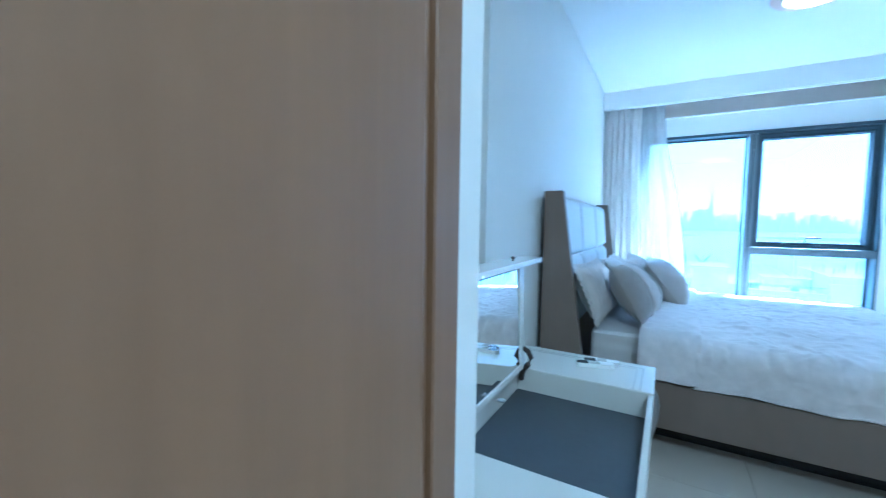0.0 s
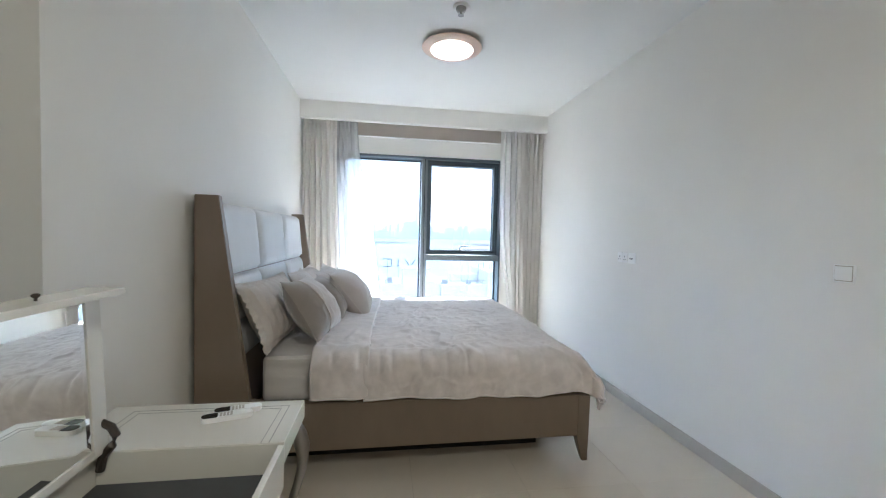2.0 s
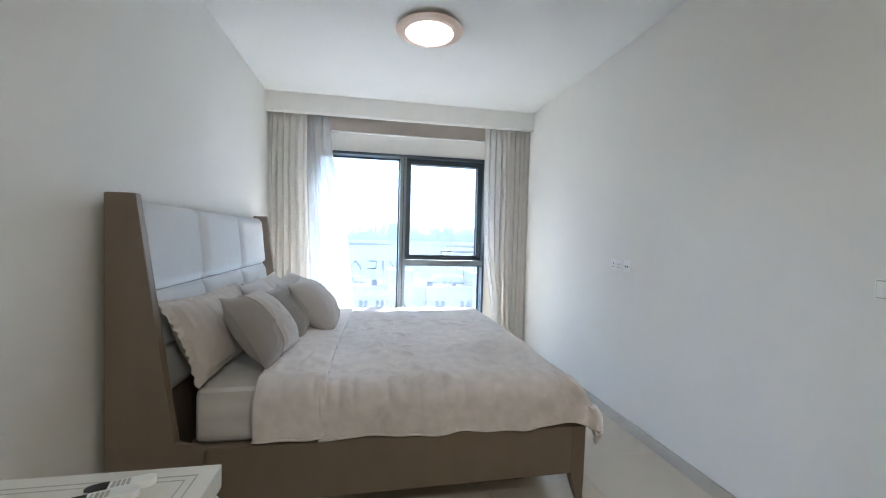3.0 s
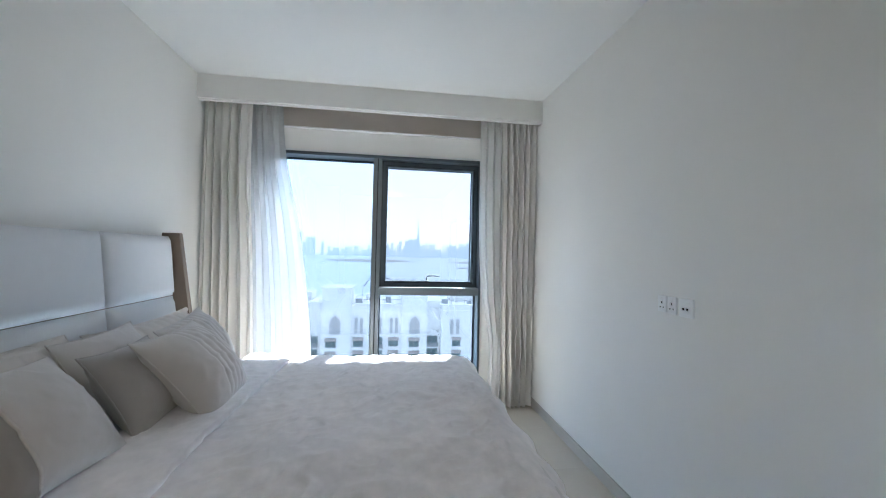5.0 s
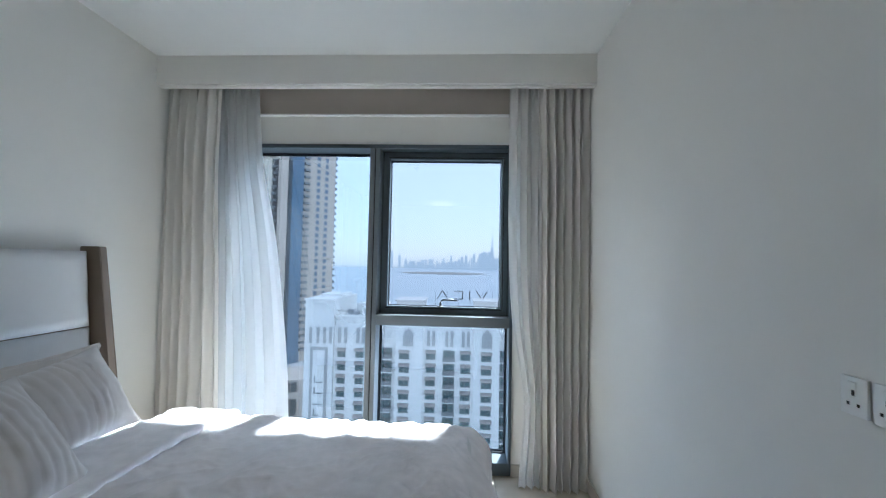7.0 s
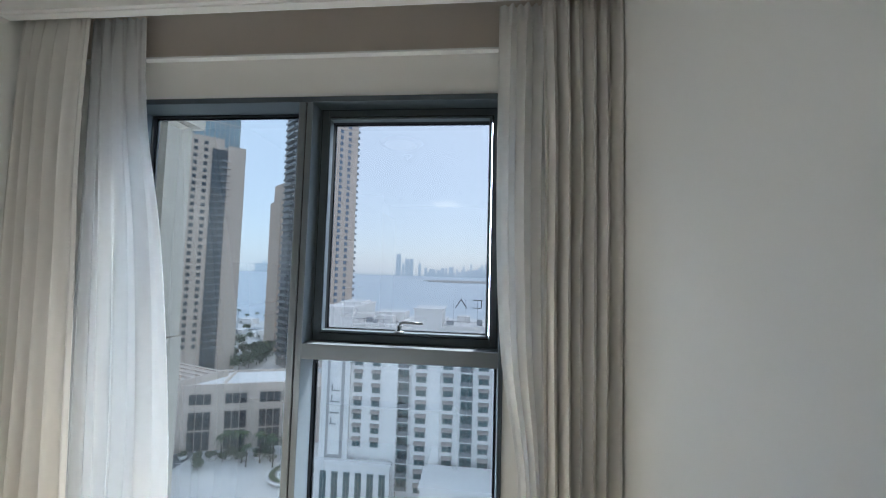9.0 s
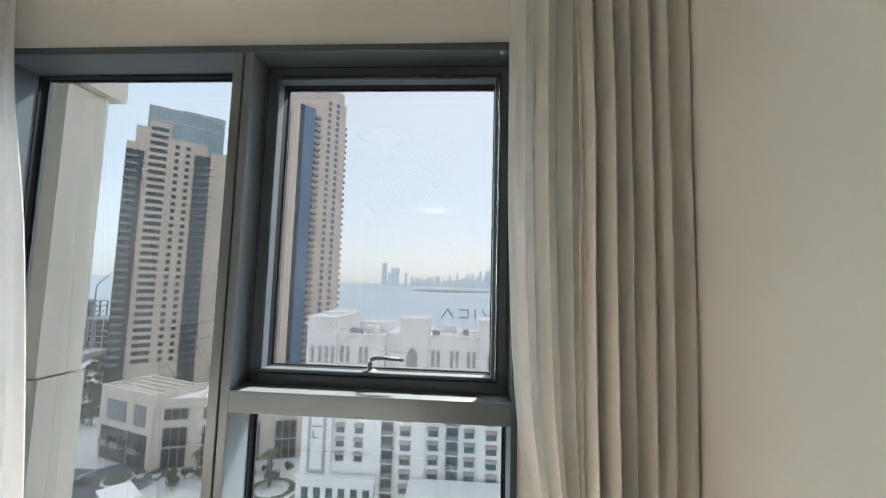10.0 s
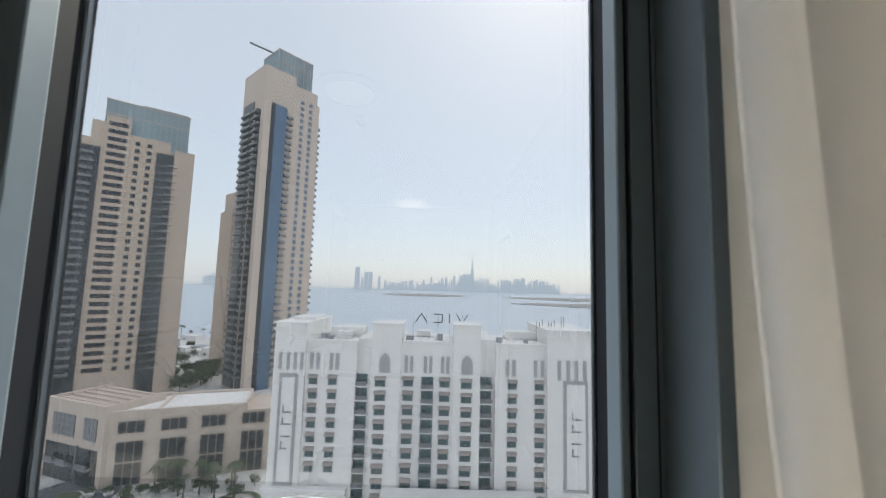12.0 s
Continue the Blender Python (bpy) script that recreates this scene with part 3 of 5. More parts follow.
def slab_cloth(name, x0, x1, y0, y1, z0, z1, r, m, label, category, amp=0.006, seed=0, nx=46, ny=60):
    """A soft block with rounded edges and slight wrinkles, such as a mattress in its sheet."""
    bm = box_bm((x0, y0, z0), (x1, y1, z1), r, 3)
    bmesh.ops.subdivide_edges(bm, edges=bm.edges[:], cuts=14, use_grid_fill=True)
    for v in bm.verts:
        w = fbm(v.co.x, v.co.y, v.co.z * 6 + seed, 5) * amp + 0.4 * amp * math.sin(v.co.z * 60 + 3 * fbm(v.co.x, v.co.y, seed, 2))
        d = Vector((0, (1 if v.co.y > (y0 + y1) / 2 else -1) * w if abs(v.co.y - y0) < 0.02 or abs(v.co.y - y1) < 0.02 else 0, w if v.co.z > z1 - 0.02 else 0))
        v.co += d
    return part(name, bm, m, None, label, True, category=category)


slab_cloth("mattress", 0.325, 2.16, -2.42, -0.57, 0.412, 0.668, 0.04, M_SHEET, "thick mattress in a pale grey fitted sheet on the bed", "mattress", 0.007, 2)


def cover(name, xs, near, far, foot, top, m, label, thick=0.012, seed=1, nx=110, ny=170, amp=0.011, x_skew=0.0, swell=0.02):
    """Bedding laid over the mattress, hanging over the near and far sides and, if foot is given, over the foot."""
    ye0, ye1, xe = -2.395, -0.600, 2.03
    L = (top - near) + (ye1 - ye0) + (top - far)
    Lx = (xe - xs[0]) + (top - foot) if foot else xs[1] - xs[0]
    RX, RY = 0.20, 0.105
    verts, faces = [], []
    for j in range(ny + 1):
        t = j / ny * L - (top - near)
        for i in range(nx + 1):
            s = xs[0] + i / nx * Lx
            ox = max(0.0, s - xe) if foot else 0.0
            oy = max(0.0, -t) if t < 0 else max(0.0, t - (ye1 - ye0))
            sy = -1 if t < 0 else 1
            x, y = min(s, xe) if foot else s, ye0 + min(max(t, 0), ye1 - ye0)
            x += x_skew * smooth((y - ye0) / (ye1 - ye0)) * (1 if i == 0 or not foot else 1 - i / nx)
            def roll_over(o, R):
                a = min(o / R, math.pi / 2)
                return R * math.sin(a), R * (1 - math.cos(a)) + max(0.0, o - R * math.pi / 2)
            hx, dx = roll_over(ox, RX)
            hy, dy = roll_over(oy, RY)
            drop = math.hypot(dx, dy) if dx and dy else max(dx, dy)
            flat = smooth(1 - drop / 0.05)
            u, v = s * 1.0, t
            wu, wv = u + 0.12 * fbm(u, v, seed + 5, 3), v + 0.12 * fbm(u, v, seed + 6, 3)
            wr = amp * (0.9 * ridge(wu + 0.5 * wv, wv * 0.45, seed, 4.2) + 0.75 * ridge(wu * 0.6, wv - 0.5 * wu, seed + 4, 7.5) + 0.45 * ridge(wu - 0.3 * wv, wv * 0.8, seed + 7, 15) - 0.7) + amp * 0.5 * fbm(u, v, seed + 9, 2.2) + amp * 0.22 * fbm(u, v, seed + 2, 14)
            hang = smooth(drop / 0.12)
            fold = hang * (0.012 * math.sin(s * 11 + 2.5 * fbm(s, 0, seed, 2.5)) + 0.004 * math.sin(s * 31 + seed))
            crest = math.exp(-((drop - 0.045) / 0.05) ** 2) * (1 if oy > 0 else 0)
            pucker = crest * 0.020 * abs(math.sin(s * 26 + 3.0 * fbm(s, 0, seed + 1, 3))) ** 0.7 * (0.6 + 0.5 * fbm(s, 0, seed + 8, 1.5))
            slant = hang * 0.010 * math.sin(s * 13 + drop * 9 + 2 * fbm(s, drop, seed, 2))
            foldx = hang * 0.016 * math.sin(t * 18 + 2 * fbm(t, 0, seed + 3, 2))
            zz = top + swell * smooth(min(1, oy == 0 and min(t, ye1 - ye0 - t) / 0.5 or 0)) * flat - drop + wr * (0.35 + 0.65 * flat)
            lift = 0.005 * math.sin(s * 6 + seed) * hang
            X = x + hx + (foldx + 0.02 * hang if ox > 0 else 0) + (0.5 * wr * hang if ox else 0)
            Y = y + sy * (hy + pucker + (slant + fold + 0.025 * hang + 0.5 * wr * hang if oy > 0 else 0))
            verts.append((X, Y, zz + lift + 0.8 * pucker))
    for j in range(ny):
        for i in range(nx):
            a = j * (nx + 1) + i
            faces.append((a, a + 1, a + nx + 2, a + nx + 1))
    ob = mesh_ob(name, verts, faces, m, None, True, label, category="bedding")
    sol = ob.modifiers.new("thickness", "SOLIDIFY")
    sol.thickness, sol.offset = thick, -1
    sol.use_even_offset = False
    hem = [verts[i] for i in range(0, nx + 1, 3)] + ([verts[j * (nx + 1) + nx] for j in range(3, ny + 1, 3)] if foot else [])
    part("piping", tube_bm(hem, 0.0055, 6), m, ob, "piped hem", True)
    return ob


cover("duvet", (0.88, 2.17), 0.388, 0.44, 0.320, 0.694, M_DUVET, "mauve-grey velvet duvet, creased, hanging over the bed's sides", 0.020, 1, 200, 280, 0.0100, 0.0, 0.03)
cover("duvet_fold", (0.600, 0.905), 0.408, 0.47, None, 0.722, M_DUVET, "turned-back top edge of the velvet duvet", 0.026, 7, 34, 200, 0.006, 0.055, 0.03)


def cushion(name, tl, tr, br, bl, thick, m, label, category="cushion", group="", stripes=None, seam=None, frill=0.0, seed=1, n=36):
    """A soft cushion between four corners; stripes: channels stitched from edge to edge over a part of its width."""
    P = [Vector(p) for p in (tl, tr, br, bl)]
    nrm = (P[1] - P[0]).cross(P[3] - P[0]).normalized()
    if nrm.x < 0:
        nrm = -nrm
    verts, faces = [], []

    def at(u, v, side):
        a, b = P[0].lerp(P[1], (u + 1) / 2), P[3].lerp(P[2], (u + 1) / 2)
        c = sum(P, Vector()) / 4
        p = a.lerp(b, (v + 1) / 2)
        pinch = 1 - 0.10 * (1 - abs(u) ** 2.2) * abs(v) ** 3 - 0.10 * (1 - abs(v) ** 2.2) * abs(u) ** 3
        p = c + (p - c) * pinch
        f = (max(0, 1 - abs(u) ** 2.3) * max(0, 1 - abs(v) ** 2.3)) ** 0.66
        h = thick / 2 * f
        w = 0.005 * fbm(u * 1.5 + seed, v * 1.5, side, 2) * f + 0.004 * ridge(u + 0.4 * v, v, seed + side, 2.4) * (0.4 + f) - 0.003 * ridge(u * 0.8, v * 1.3 + 0.3 * u, seed + 3 + side, 3.1) * max(0, max(abs(u), abs(v)) - 0.35) * (f + 0.15)
        if frill:
            e = max(abs(u), abs(v))
            if e > 0.84:
                h *= 0.35
                w += frill * math.sin(30 * (u if abs(v) > abs(u) else v) + seed) * (e - 0.84) * 4
        if stripes and side > 0 and stripes[0] < u < stripes[1]:
            q = abs(math.sin(math.pi * (u - stripes[0]) / (stripes[1] - stripes[0]) * stripes[2]))
            h += 0.010 * (q ** 0.4 - 1) * min(1, f * 2)
        return p + nrm * (side * h + w)

    for side in (1, -1):
        for j in range(n + 1):
            for i in range(n * 2 + 1):
                verts.append(at(-1 + i / n, -1 + 2 * j / n, side))
    w = n * 2 + 1
    for s in range(2):
        o = s * w * (n + 1)
        for j in range(n):
            for i in range(n * 2):
                a = o + j * w + i
                faces.append((a, a + 1, a + w + 1, a + w) if s == 0 else (a + w, a + w + 1, a + 1, a))
    ob = mesh_ob(name, verts, faces, m, None, True, label, category=category, group=group)
    if seam is not None:
        ob.data.materials.append(M_GREY)
        for f in ob.data.polygons:
            f.material_index = 1 if f.index >= n * n * 2 or (f.index % (n * 2)) < (seam + 1) * n else 0
        pts = [at(seam, -0.97 + 1.94 * k / 24, 1) + nrm * 0.002 for k in range(25)]
        part("piping", tube_bm(pts, 0.0045, 6), M_SHAM, ob, "pale piping", True)
    else:
        pts = [at(math.copysign(min(1, abs(math.cos(a)) * 1.42), math.cos(a)), math.copysign(min(1, abs(math.sin(a)) * 1.42), math.sin(a)), 1) for a in [2 * math.pi * k / 96 for k in range(97)]]
        part("piping", tube_bm(pts, 0.0035, 6), m, ob, smooth=True)
    return ob


G = "pillows on the bed"
cushion("sham_pillow", (0.20, -2.485, 1.075), (0.215, -1.53, 1.05), (0.42, -1.56, 0.69), (0.37, -2.50, 0.70), 0.19, M_SHAM, "beige quilted pillow sham with a gathered border against the headboard", "pillow", G, (-0.8, 0.8, 9), None, 0.010, 3)
cushion("sham_pillow", (0.235, -1.48, 1.03), (0.235, -0.56, 1.03), (0.43, -0.62, 0.69), (0.43, -1.46, 0.69), 0.22, M_SHAM, "beige quilted pillow sham with a gathered border against the headboard", "pillow", G, (-0.8, 0.8, 9), None, 0.010, 5)
cushion("cushion", (0.30, -1.74, 1.05), (0.27, -1.20, 1.05), (0.50, -1.22, 0.71), (0.50, -1.76, 0.71), 0.17, M_CUSH, "pale mauve velvet cushion leaning behind the others", "cushion", G, None, None, 0, 6)
cushion("cushion", (0.46, -1.82, 1.02), (0.44, -1.36, 1.01), (0.68, -1.42, 0.72), (0.70, -1.87, 0.72), 0.20, M_GREY, "plain grey velvet cushion in the middle of the bed", "cushion", G, None, None, 0, 8)
cushion("cushion", (0.405, -2.375, 1.075), (0.465, -1.94, 1.065), (0.70, -1.90, 0.735), (0.61, -2.33, 0.705), 0.23, M_CUSH, "two-tone grey velvet cushion with a piped seam near the bed's edge", "cushion", G, None, -0.42, 0, 9)
cushion("cushion", (0.58, -1.74, 1.055), (0.58, -1.225, 1.062), (0.865, -1.20, 0.715), (0.865, -1.68, 0.69), 0.24, M_CUSH, "pale mauve velvet cushion with stitched stripes, leaning in front", "cushion", G, (-0.28, 0.95, 7), None, 0, 10)
cushion("cushion", (0.408, -1.253, 1.005), (0.385, -0.73, 1.06), (0.643, -0.76, 0.735), (0.65, -1.20, 0.72), 0.21, M_CUSH, "mauve velvet cushion with stitched stripes and a plain grey band", "cushion", G, (-0.7, 0.35, 6), None, 0, 11)

# ---- dressing table ----
desk = empty("dressing_table", label="white lacquered dressing table with open compartment and raised mirror lid", category="dressing table")
DX0, DX1, DY0, DY1, DZ = 0.075, 0.700, -4.345, -3.170, 0.738
CX0, CX1, CY0, CY1 = 0.205, 0.682, -4.105, -3.465
for y0, y1 in ((CY1, DY1), (DY0, CY0)):
    box("top_panel", (DX0, y0, 0.672), (DX1, y1, DZ), M_WHITE, desk, 0.003)
    box("apron", (DX0 + 0.03, max(y0, DY0 + 0.03) + 0.001, 0.600), (DX1 - 0.03, min(y1, DY1 - 0.03) - 0.001, 0.6715), M_WHITE, desk, 0.002)
for y in (CY1 - 0.003, CY0 + 0.0005):
    box("inner_panel", (CX0 + 0.001, y, 0.6455), (CX1 - 0.001, y + 0.0025, DZ - 0.003), M_WHITE, desk)
box("front_panel", (CX1, CY0, 0.600), (DX1, CY1, 0.730), M_WHITE, desk, 0.003)
box("back_panel", (DX0, CY0, 0.600), (CX0, CY1, 0.730), M_WHITE, desk, 0.003)
box("bottom_panel", (CX0, CY0, 0.625), (CX1, CY1, 0.638), M_WHITE, desk)
box("compartment_lining", (CX0 + 0.001, CY0 + 0.001, 0.639), (CX1 - 0.001, CY1 - 0.001, 0.645), M_FELT, desk, label="dark grey felt lining")


def frame_line(x0, x1, y0, y1, w):
    """Three thin inlaid lines, open towards the compartment."""
    return boxes_bm([((x0, y1 - w, DZ - 0.001), (x1, y1, DZ + 0.0006)), ((x0, y0, DZ - 0.001), (x0 + w, y1 - w, DZ + 0.0006)), ((x1 - w, y0, DZ - 0.001), (x1, y1 - w, DZ + 0.0006))])


part("inlay", frame_line(0.155, 0.658, CY1 + 0.002, -3.213, 0.0035), M_LINE, desk)
part("inlay", frame_line(0.178, 0.635, CY1 + 0.002, -3.233, 0.0025), M_LINE, desk)


def cabriole(x, y, sx, sy):
    pts, rad = [], []
    for k in range(15):
        v = k / 14
        z = FZ + 0.012 + (0.668 - FZ - 0.012) * (1 - v)
        out = 0.032 * math.sin(min(1, v * 2.3) * math.pi) * (1 - v * 0.6) - 0.030 * math.sin(max(0, (v - 0.42) / 0.58) * math.pi) + 0.02 * max(0, v - 0.9) * 10
        pts.append((x + sx * out, y + sy * out, z))
        rad.append(0.62 * 0.033 * (1 - 0.62 * v) + 0.010 * math.exp(-((v - 0.10) / 0.10) ** 2) + 0.010 * math.exp(-((v - 1) / 0.07) ** 2))
    bm = tube_bm(pts, rad, 14)
    part("leg", bm, M_STEEL, desk, "brushed silver cabriole leg", True)


for x, sx in ((DX0 + 0.05, -0.3), (DX1 - 0.03, 1)):
    for y, sy in ((DY0 + 0.05, -1), (DY1 - 0.04, 1)):
        cabriole(x, y, sx, sy)
# raised lid with the mirror on its underside
lid = empty("lid")
lid.parent = desk
lean = 0.05
LZ0, LZ1 = 0.742, 1.180


def leaned(bm):
    for v in bm.verts:
        v.co.x += (v.co.z - LZ0) * -lean + 0.028
    return bm


part("lid_board", leaned(box_bm((0.182, CY0 + 0.045, LZ0), (0.200, CY1 + 0.005, LZ1), 0.003)), M_WHITE, lid)
MY0, MY1 = -4.0305, -3.515
part("mirror_frame", leaned(boxes_bm([((0.2005, CY0 + 0.047, LZ0), (0.207, MY0, LZ1)), ((0.2005, MY1, LZ0), (0.207, CY1 + 0.003, LZ1)), ((0.2005, MY0, LZ0), (0.207, MY1, 0.7655)), ((0.2005, MY0, LZ1 - 0.010), (0.207, MY1, LZ1))], 0.001)), M_WHITE, lid)
mb = bmesh.new()
y0, y1, z0, z1 = -4.030, -3.5155, 0.766, LZ1 - 0.0105
out4 = [mb.verts.new((0.2035, y, z)) for y, z in ((y0, z0), (y1, z0), (y1, z1), (y0, z1))]
in4 = [mb.verts.new((0.2062, y, z)) for y, z in ((y0 + 0.022, z0 + 0.022), (y1 - 0.022, z0 + 0.022), (y1 - 0.022, z1 - 0.022), (y0 + 0.022, z1 - 0.022))]
mb.faces.new(in4)
for k in range(4):
    mb.faces.new((out4[k], out4[(k + 1) % 4], in4[(k + 1) % 4], in4[k]))
part("mirror", leaned(mb), M_MIRROR, lid, "bevelled mirror")
part("mirror_gasket", leaned(boxes_bm([((0.2001, y0, z0), (0.2032, y0 + 0.003, z1)), ((0.2001, y0, z1 - 0.003), (0.2032, y1, z1))])), M_BLACKP, lid)
part("lid_front", box_bm((0.210, -4.085, 1.182), (0.302, -3.498, 1.200), 0.003), M_WHITE, lid)
part("lid_knob", lathe_bm([(0.003, 0), (0.003, 0.006), (0.007, 0.009), (0.008, 0.013), (0.004, 0.016)], (0.262, -3.72, 1.200), 16), M_BRONZE, lid, "small bronze knob", True)


def lid_stay(y, s):
    pts = [(0.232, y, 0.735), (0.252, y, 0.760), (0.262, y, 0.788), (0.250, y, 0.812), (0.226, y, 0.825)]
    bm = tube_bm(pts, [0.012, 0.011, 0.011, 0.011, 0.010], 8)
    bm = tube_bm([(0.222, y, 0.690), (0.226, y, 0.715), (0.232, y, 0.740)], [0.011, 0.012, 0.011], 8, bm)
    st = part("lid_stay", bm, M_BRONZE, desk, "dark bronze hinged stay")
    part("pivot", lathe_bm([(0.007, -0.004), (0.007, 0.004)], (0.228, y, 0.826), 12), M_STEEL, st)


lid_stay(CY1 - 0.012, 1)
lid_stay(CY0 + 0.014, -1)
part("lid_catch", lathe_bm([(0.014, -0.002), (0.016, 0.0), (0.009, 0.002)], (0.262, -3.80, 0.742), 16), M_STEEL, desk)


def remote(x, y, yaw, long, label):
    ob = empty("remote_control", label=label, category="remote control", group="remotes on the dressing table")

    def slab(x0, x1, z0, z1, w, round_lo, round_hi):
        """A flat bar along x whose ends are round where asked."""
        pts = []
        for k in range(9):
            a = math.pi / 2 + math.pi * k / 8
            pts.append((x0 + w + w * math.cos(a), w * math.sin(a)) if round_lo else (x0, w * math.sin(a)))
        for k in range(9):
            a = -math.pi / 2 + math.pi * k / 8
            pts.append((x1 - w + w * math.cos(a), w * math.sin(a)) if round_hi else (x1, w * math.sin(a)))
        bm = bmesh.new()
        lo, hi = [bm.verts.new((px, py, z0)) for px, py in pts], [bm.verts.new((px, py * 0.94, z1)) for px, py in pts]
        bm.faces.new(lo[::-1])
        bm.faces.new(hi)
        for k in range(len(pts)):
            q = (k + 1) % len(pts)
            bm.faces.new((lo[k], lo[q], hi[q], hi[k]))
        return bm

    part("body", slab(-long / 2, long / 2, 0, 0.016, 0.019, True, True), M_PLASTIC, ob)
    part("display", slab(-long / 2 + 0.001, -long / 2 + 0.048, 0.0155, 0.0175, 0.0172, True, False), M_BLACKP, ob, "black display end")
    for k in range(4):
        box("button", (-long / 2 + 0.054 + k * 0.010, -0.013, 0.0155), (-long / 2 + 0.061 + k * 0.010, 0.013, 0.0178), M_SKIRT, ob, 0.001)
    ob.matrix_world = pose(x, y, DZ + 0.001, 0, 0, yaw)


remote(0.480, -3.298, 17, 0.150, "white air-conditioner remote control lying on the dressing table")
remote(0.498, -3.252, 17, 0.145, "white remote control with a dark end lying on the dressing table")

# cord in the niche
cord = empty("cable", label="thin grey cable hanging down in the wall niche", category="cable")
part("cord", tube_bm([(-0.19, -3.372 - 0.012 * math.sin(z * 3.1), z) for z in [2.84 - 0.1 * k for k in range(28)]], 0.003, 6), M_CORD, cord, smooth=True)


# ---- the city outside ----
GZ = -46.5
ground = part("ground", boxes_bm([((-900, 3, GZ - 3), (300, 335, GZ))]), M_PAVE, label="pale paved ground of the waterfront quarter", category="ground", kind="structure")
sea = mesh_ob("water", [(-4900, 330, GZ - 0.8), (4900, 330, GZ - 0.8), (4900, 4700, GZ - 0.8), (-4900, 4700, GZ - 0.8)], [(0, 1, 2, 3)], M_SEA, label="calm sea inlet with haze in its pale colour", category="water", kind="structure")
rnd = random.Random(4)


def ribbon(name, pts, width, z, m, label, category):
    verts, faces = [], []
    for i, p in enumerate(pts):
        p = Vector(p)
        d = (Vector(pts[min(i + 1, len(pts) - 1)]) - Vector(pts[max(i - 1, 0)])).normalized()
        s = Vector((-d.y, d.x)) * width / 2
        verts += [(p.x - s.x, p.y - s.y, z), (p.x + s.x, p.y + s.y, z)]
    for i in range(len(pts) - 1):
        faces.append((2 * i, 2 * i + 1, 2 * i + 3, 2 * i + 2))
    return mesh_ob(name, verts, faces, m, None, False, label, category=category, kind="structure")


def curve_pts(pts, n=10):
    out = []
    for i in range(len(pts) - 1):
        p0, p1, p2, p3 = (Vector(pts[max(0, min(len(pts) - 1, k))]) for k in (i - 1, i, i + 1, i + 2))
        for k in range(n):
            t = k / n
            out.append(0.5 * ((2 * p1) + (p2 - p0) * t + (2 * p0 - 5 * p1 + 4 * p2 - p3) * t * t + (3 * p1 - p0 - 3 * p2 + p3) * t ** 3))
    return out + [Vector(pts[-1])]


road_line = curve_pts([(-100, 40), (-118, 85), (-148, 128), (-190, 172), (-215, 215), (-210, 262)])
ribbon("road", road_line, 13, GZ + 0.05, M_ROAD, "curving asphalt road seen from high above", "road")
def ring_pts(x, y, r, sy=1.0, n=28):
    return [(x + r * math.cos(2 * math.pi * k / n), y + sy * r * math.sin(2 * math.pi * k / n)) for k in range(n + 1)]


ribbon("road", curve_pts([(-118, 82), (-104, 84), (-92, 88), (-84, 88)]), 9, GZ + 0.054, M_ROAD, "asphalt drop-off road before the podium", "road")
ribbon("road", ring_pts(-78, 89, 6.2, 1.1), 6.5, GZ + 0.058, M_ROAD, "round asphalt turning place before the podium", "road")
ribbon("kerb", ring_pts(-78, 89, 9.6, 1.1), 0.4, GZ + 0.15, M_STUCCO, "pale stone kerb round the turning place", "kerb")
ribbon("kerb", ring_pts(-78, 89, 2.9, 1.1), 0.5, GZ + 0.15, M_STUCCO, "pale stone kerb round the planted island", "kerb")
ribbon("verge", ring_pts(-78, 89, 1.4, 1.1), 2.5, GZ + 0.4, M_LEAF, "clipped green planting on the traffic island", "hedge")
for r, w, m, z in ((5.4, 0.7, M_STUCCO, 0.7), (4.3, 1.2, M_LEAF, 0.9), (3.0, 0.5, M_STUCCO, 0.6)):
    ribbon("planter_ring" if m is M_STUCCO else "verge", ring_pts(-40.5, 88, r), w, GZ + z, m, "white rim of the round plaza planter" if m is M_STUCCO else "green planting in the round plaza planter", "planter")
for k in range(7):
    ribbon("crossing_stripe", [(-112.5 + k * 1.5, 72 - k * 0.9), (-110.5 + k * 1.5, 75.2 - k * 0.9)], 0.7, GZ + 0.075, M_STUCCO, "white stripe of a pedestrian crossing", "crossing")
ribbon("verge", curve_pts([(-128, 118), (-150, 148), (-180, 178), (-198, 210)]), 4, GZ + 0.3, M_LEAF, "clipped green hedge beside the road", "hedge")
ribbon("verge", curve_pts([(-150, 110), (-180, 150), (-215, 185), (-235, 215)]), 5, GZ + 0.3, M_LEAF, "clipped green hedge beside the road", "hedge")
ribbon("lane_mark", road_line, 0.35, GZ + 0.07, M_STUCCO, "white lane mark on the road", "lane mark")


def local_box(o, d, n, u0, u1, v0, v1, z0, z1):
    """Corners of a box with u along a facade, v out of it."""
    out = []
    for z in (z0, z1):
        for u, v in ((u0, v0), (u1, v0), (u1, v1), (u0, v1)):
            p = o + d * u + n * v
            out.append((p.x, p.y, z))
    return out


BOX_FACES = [(0, 3, 2, 1), (4, 5, 6, 7), (0, 1, 5, 4), (1, 2, 6, 5), (2, 3, 7, 6), (3, 0, 4, 7)]


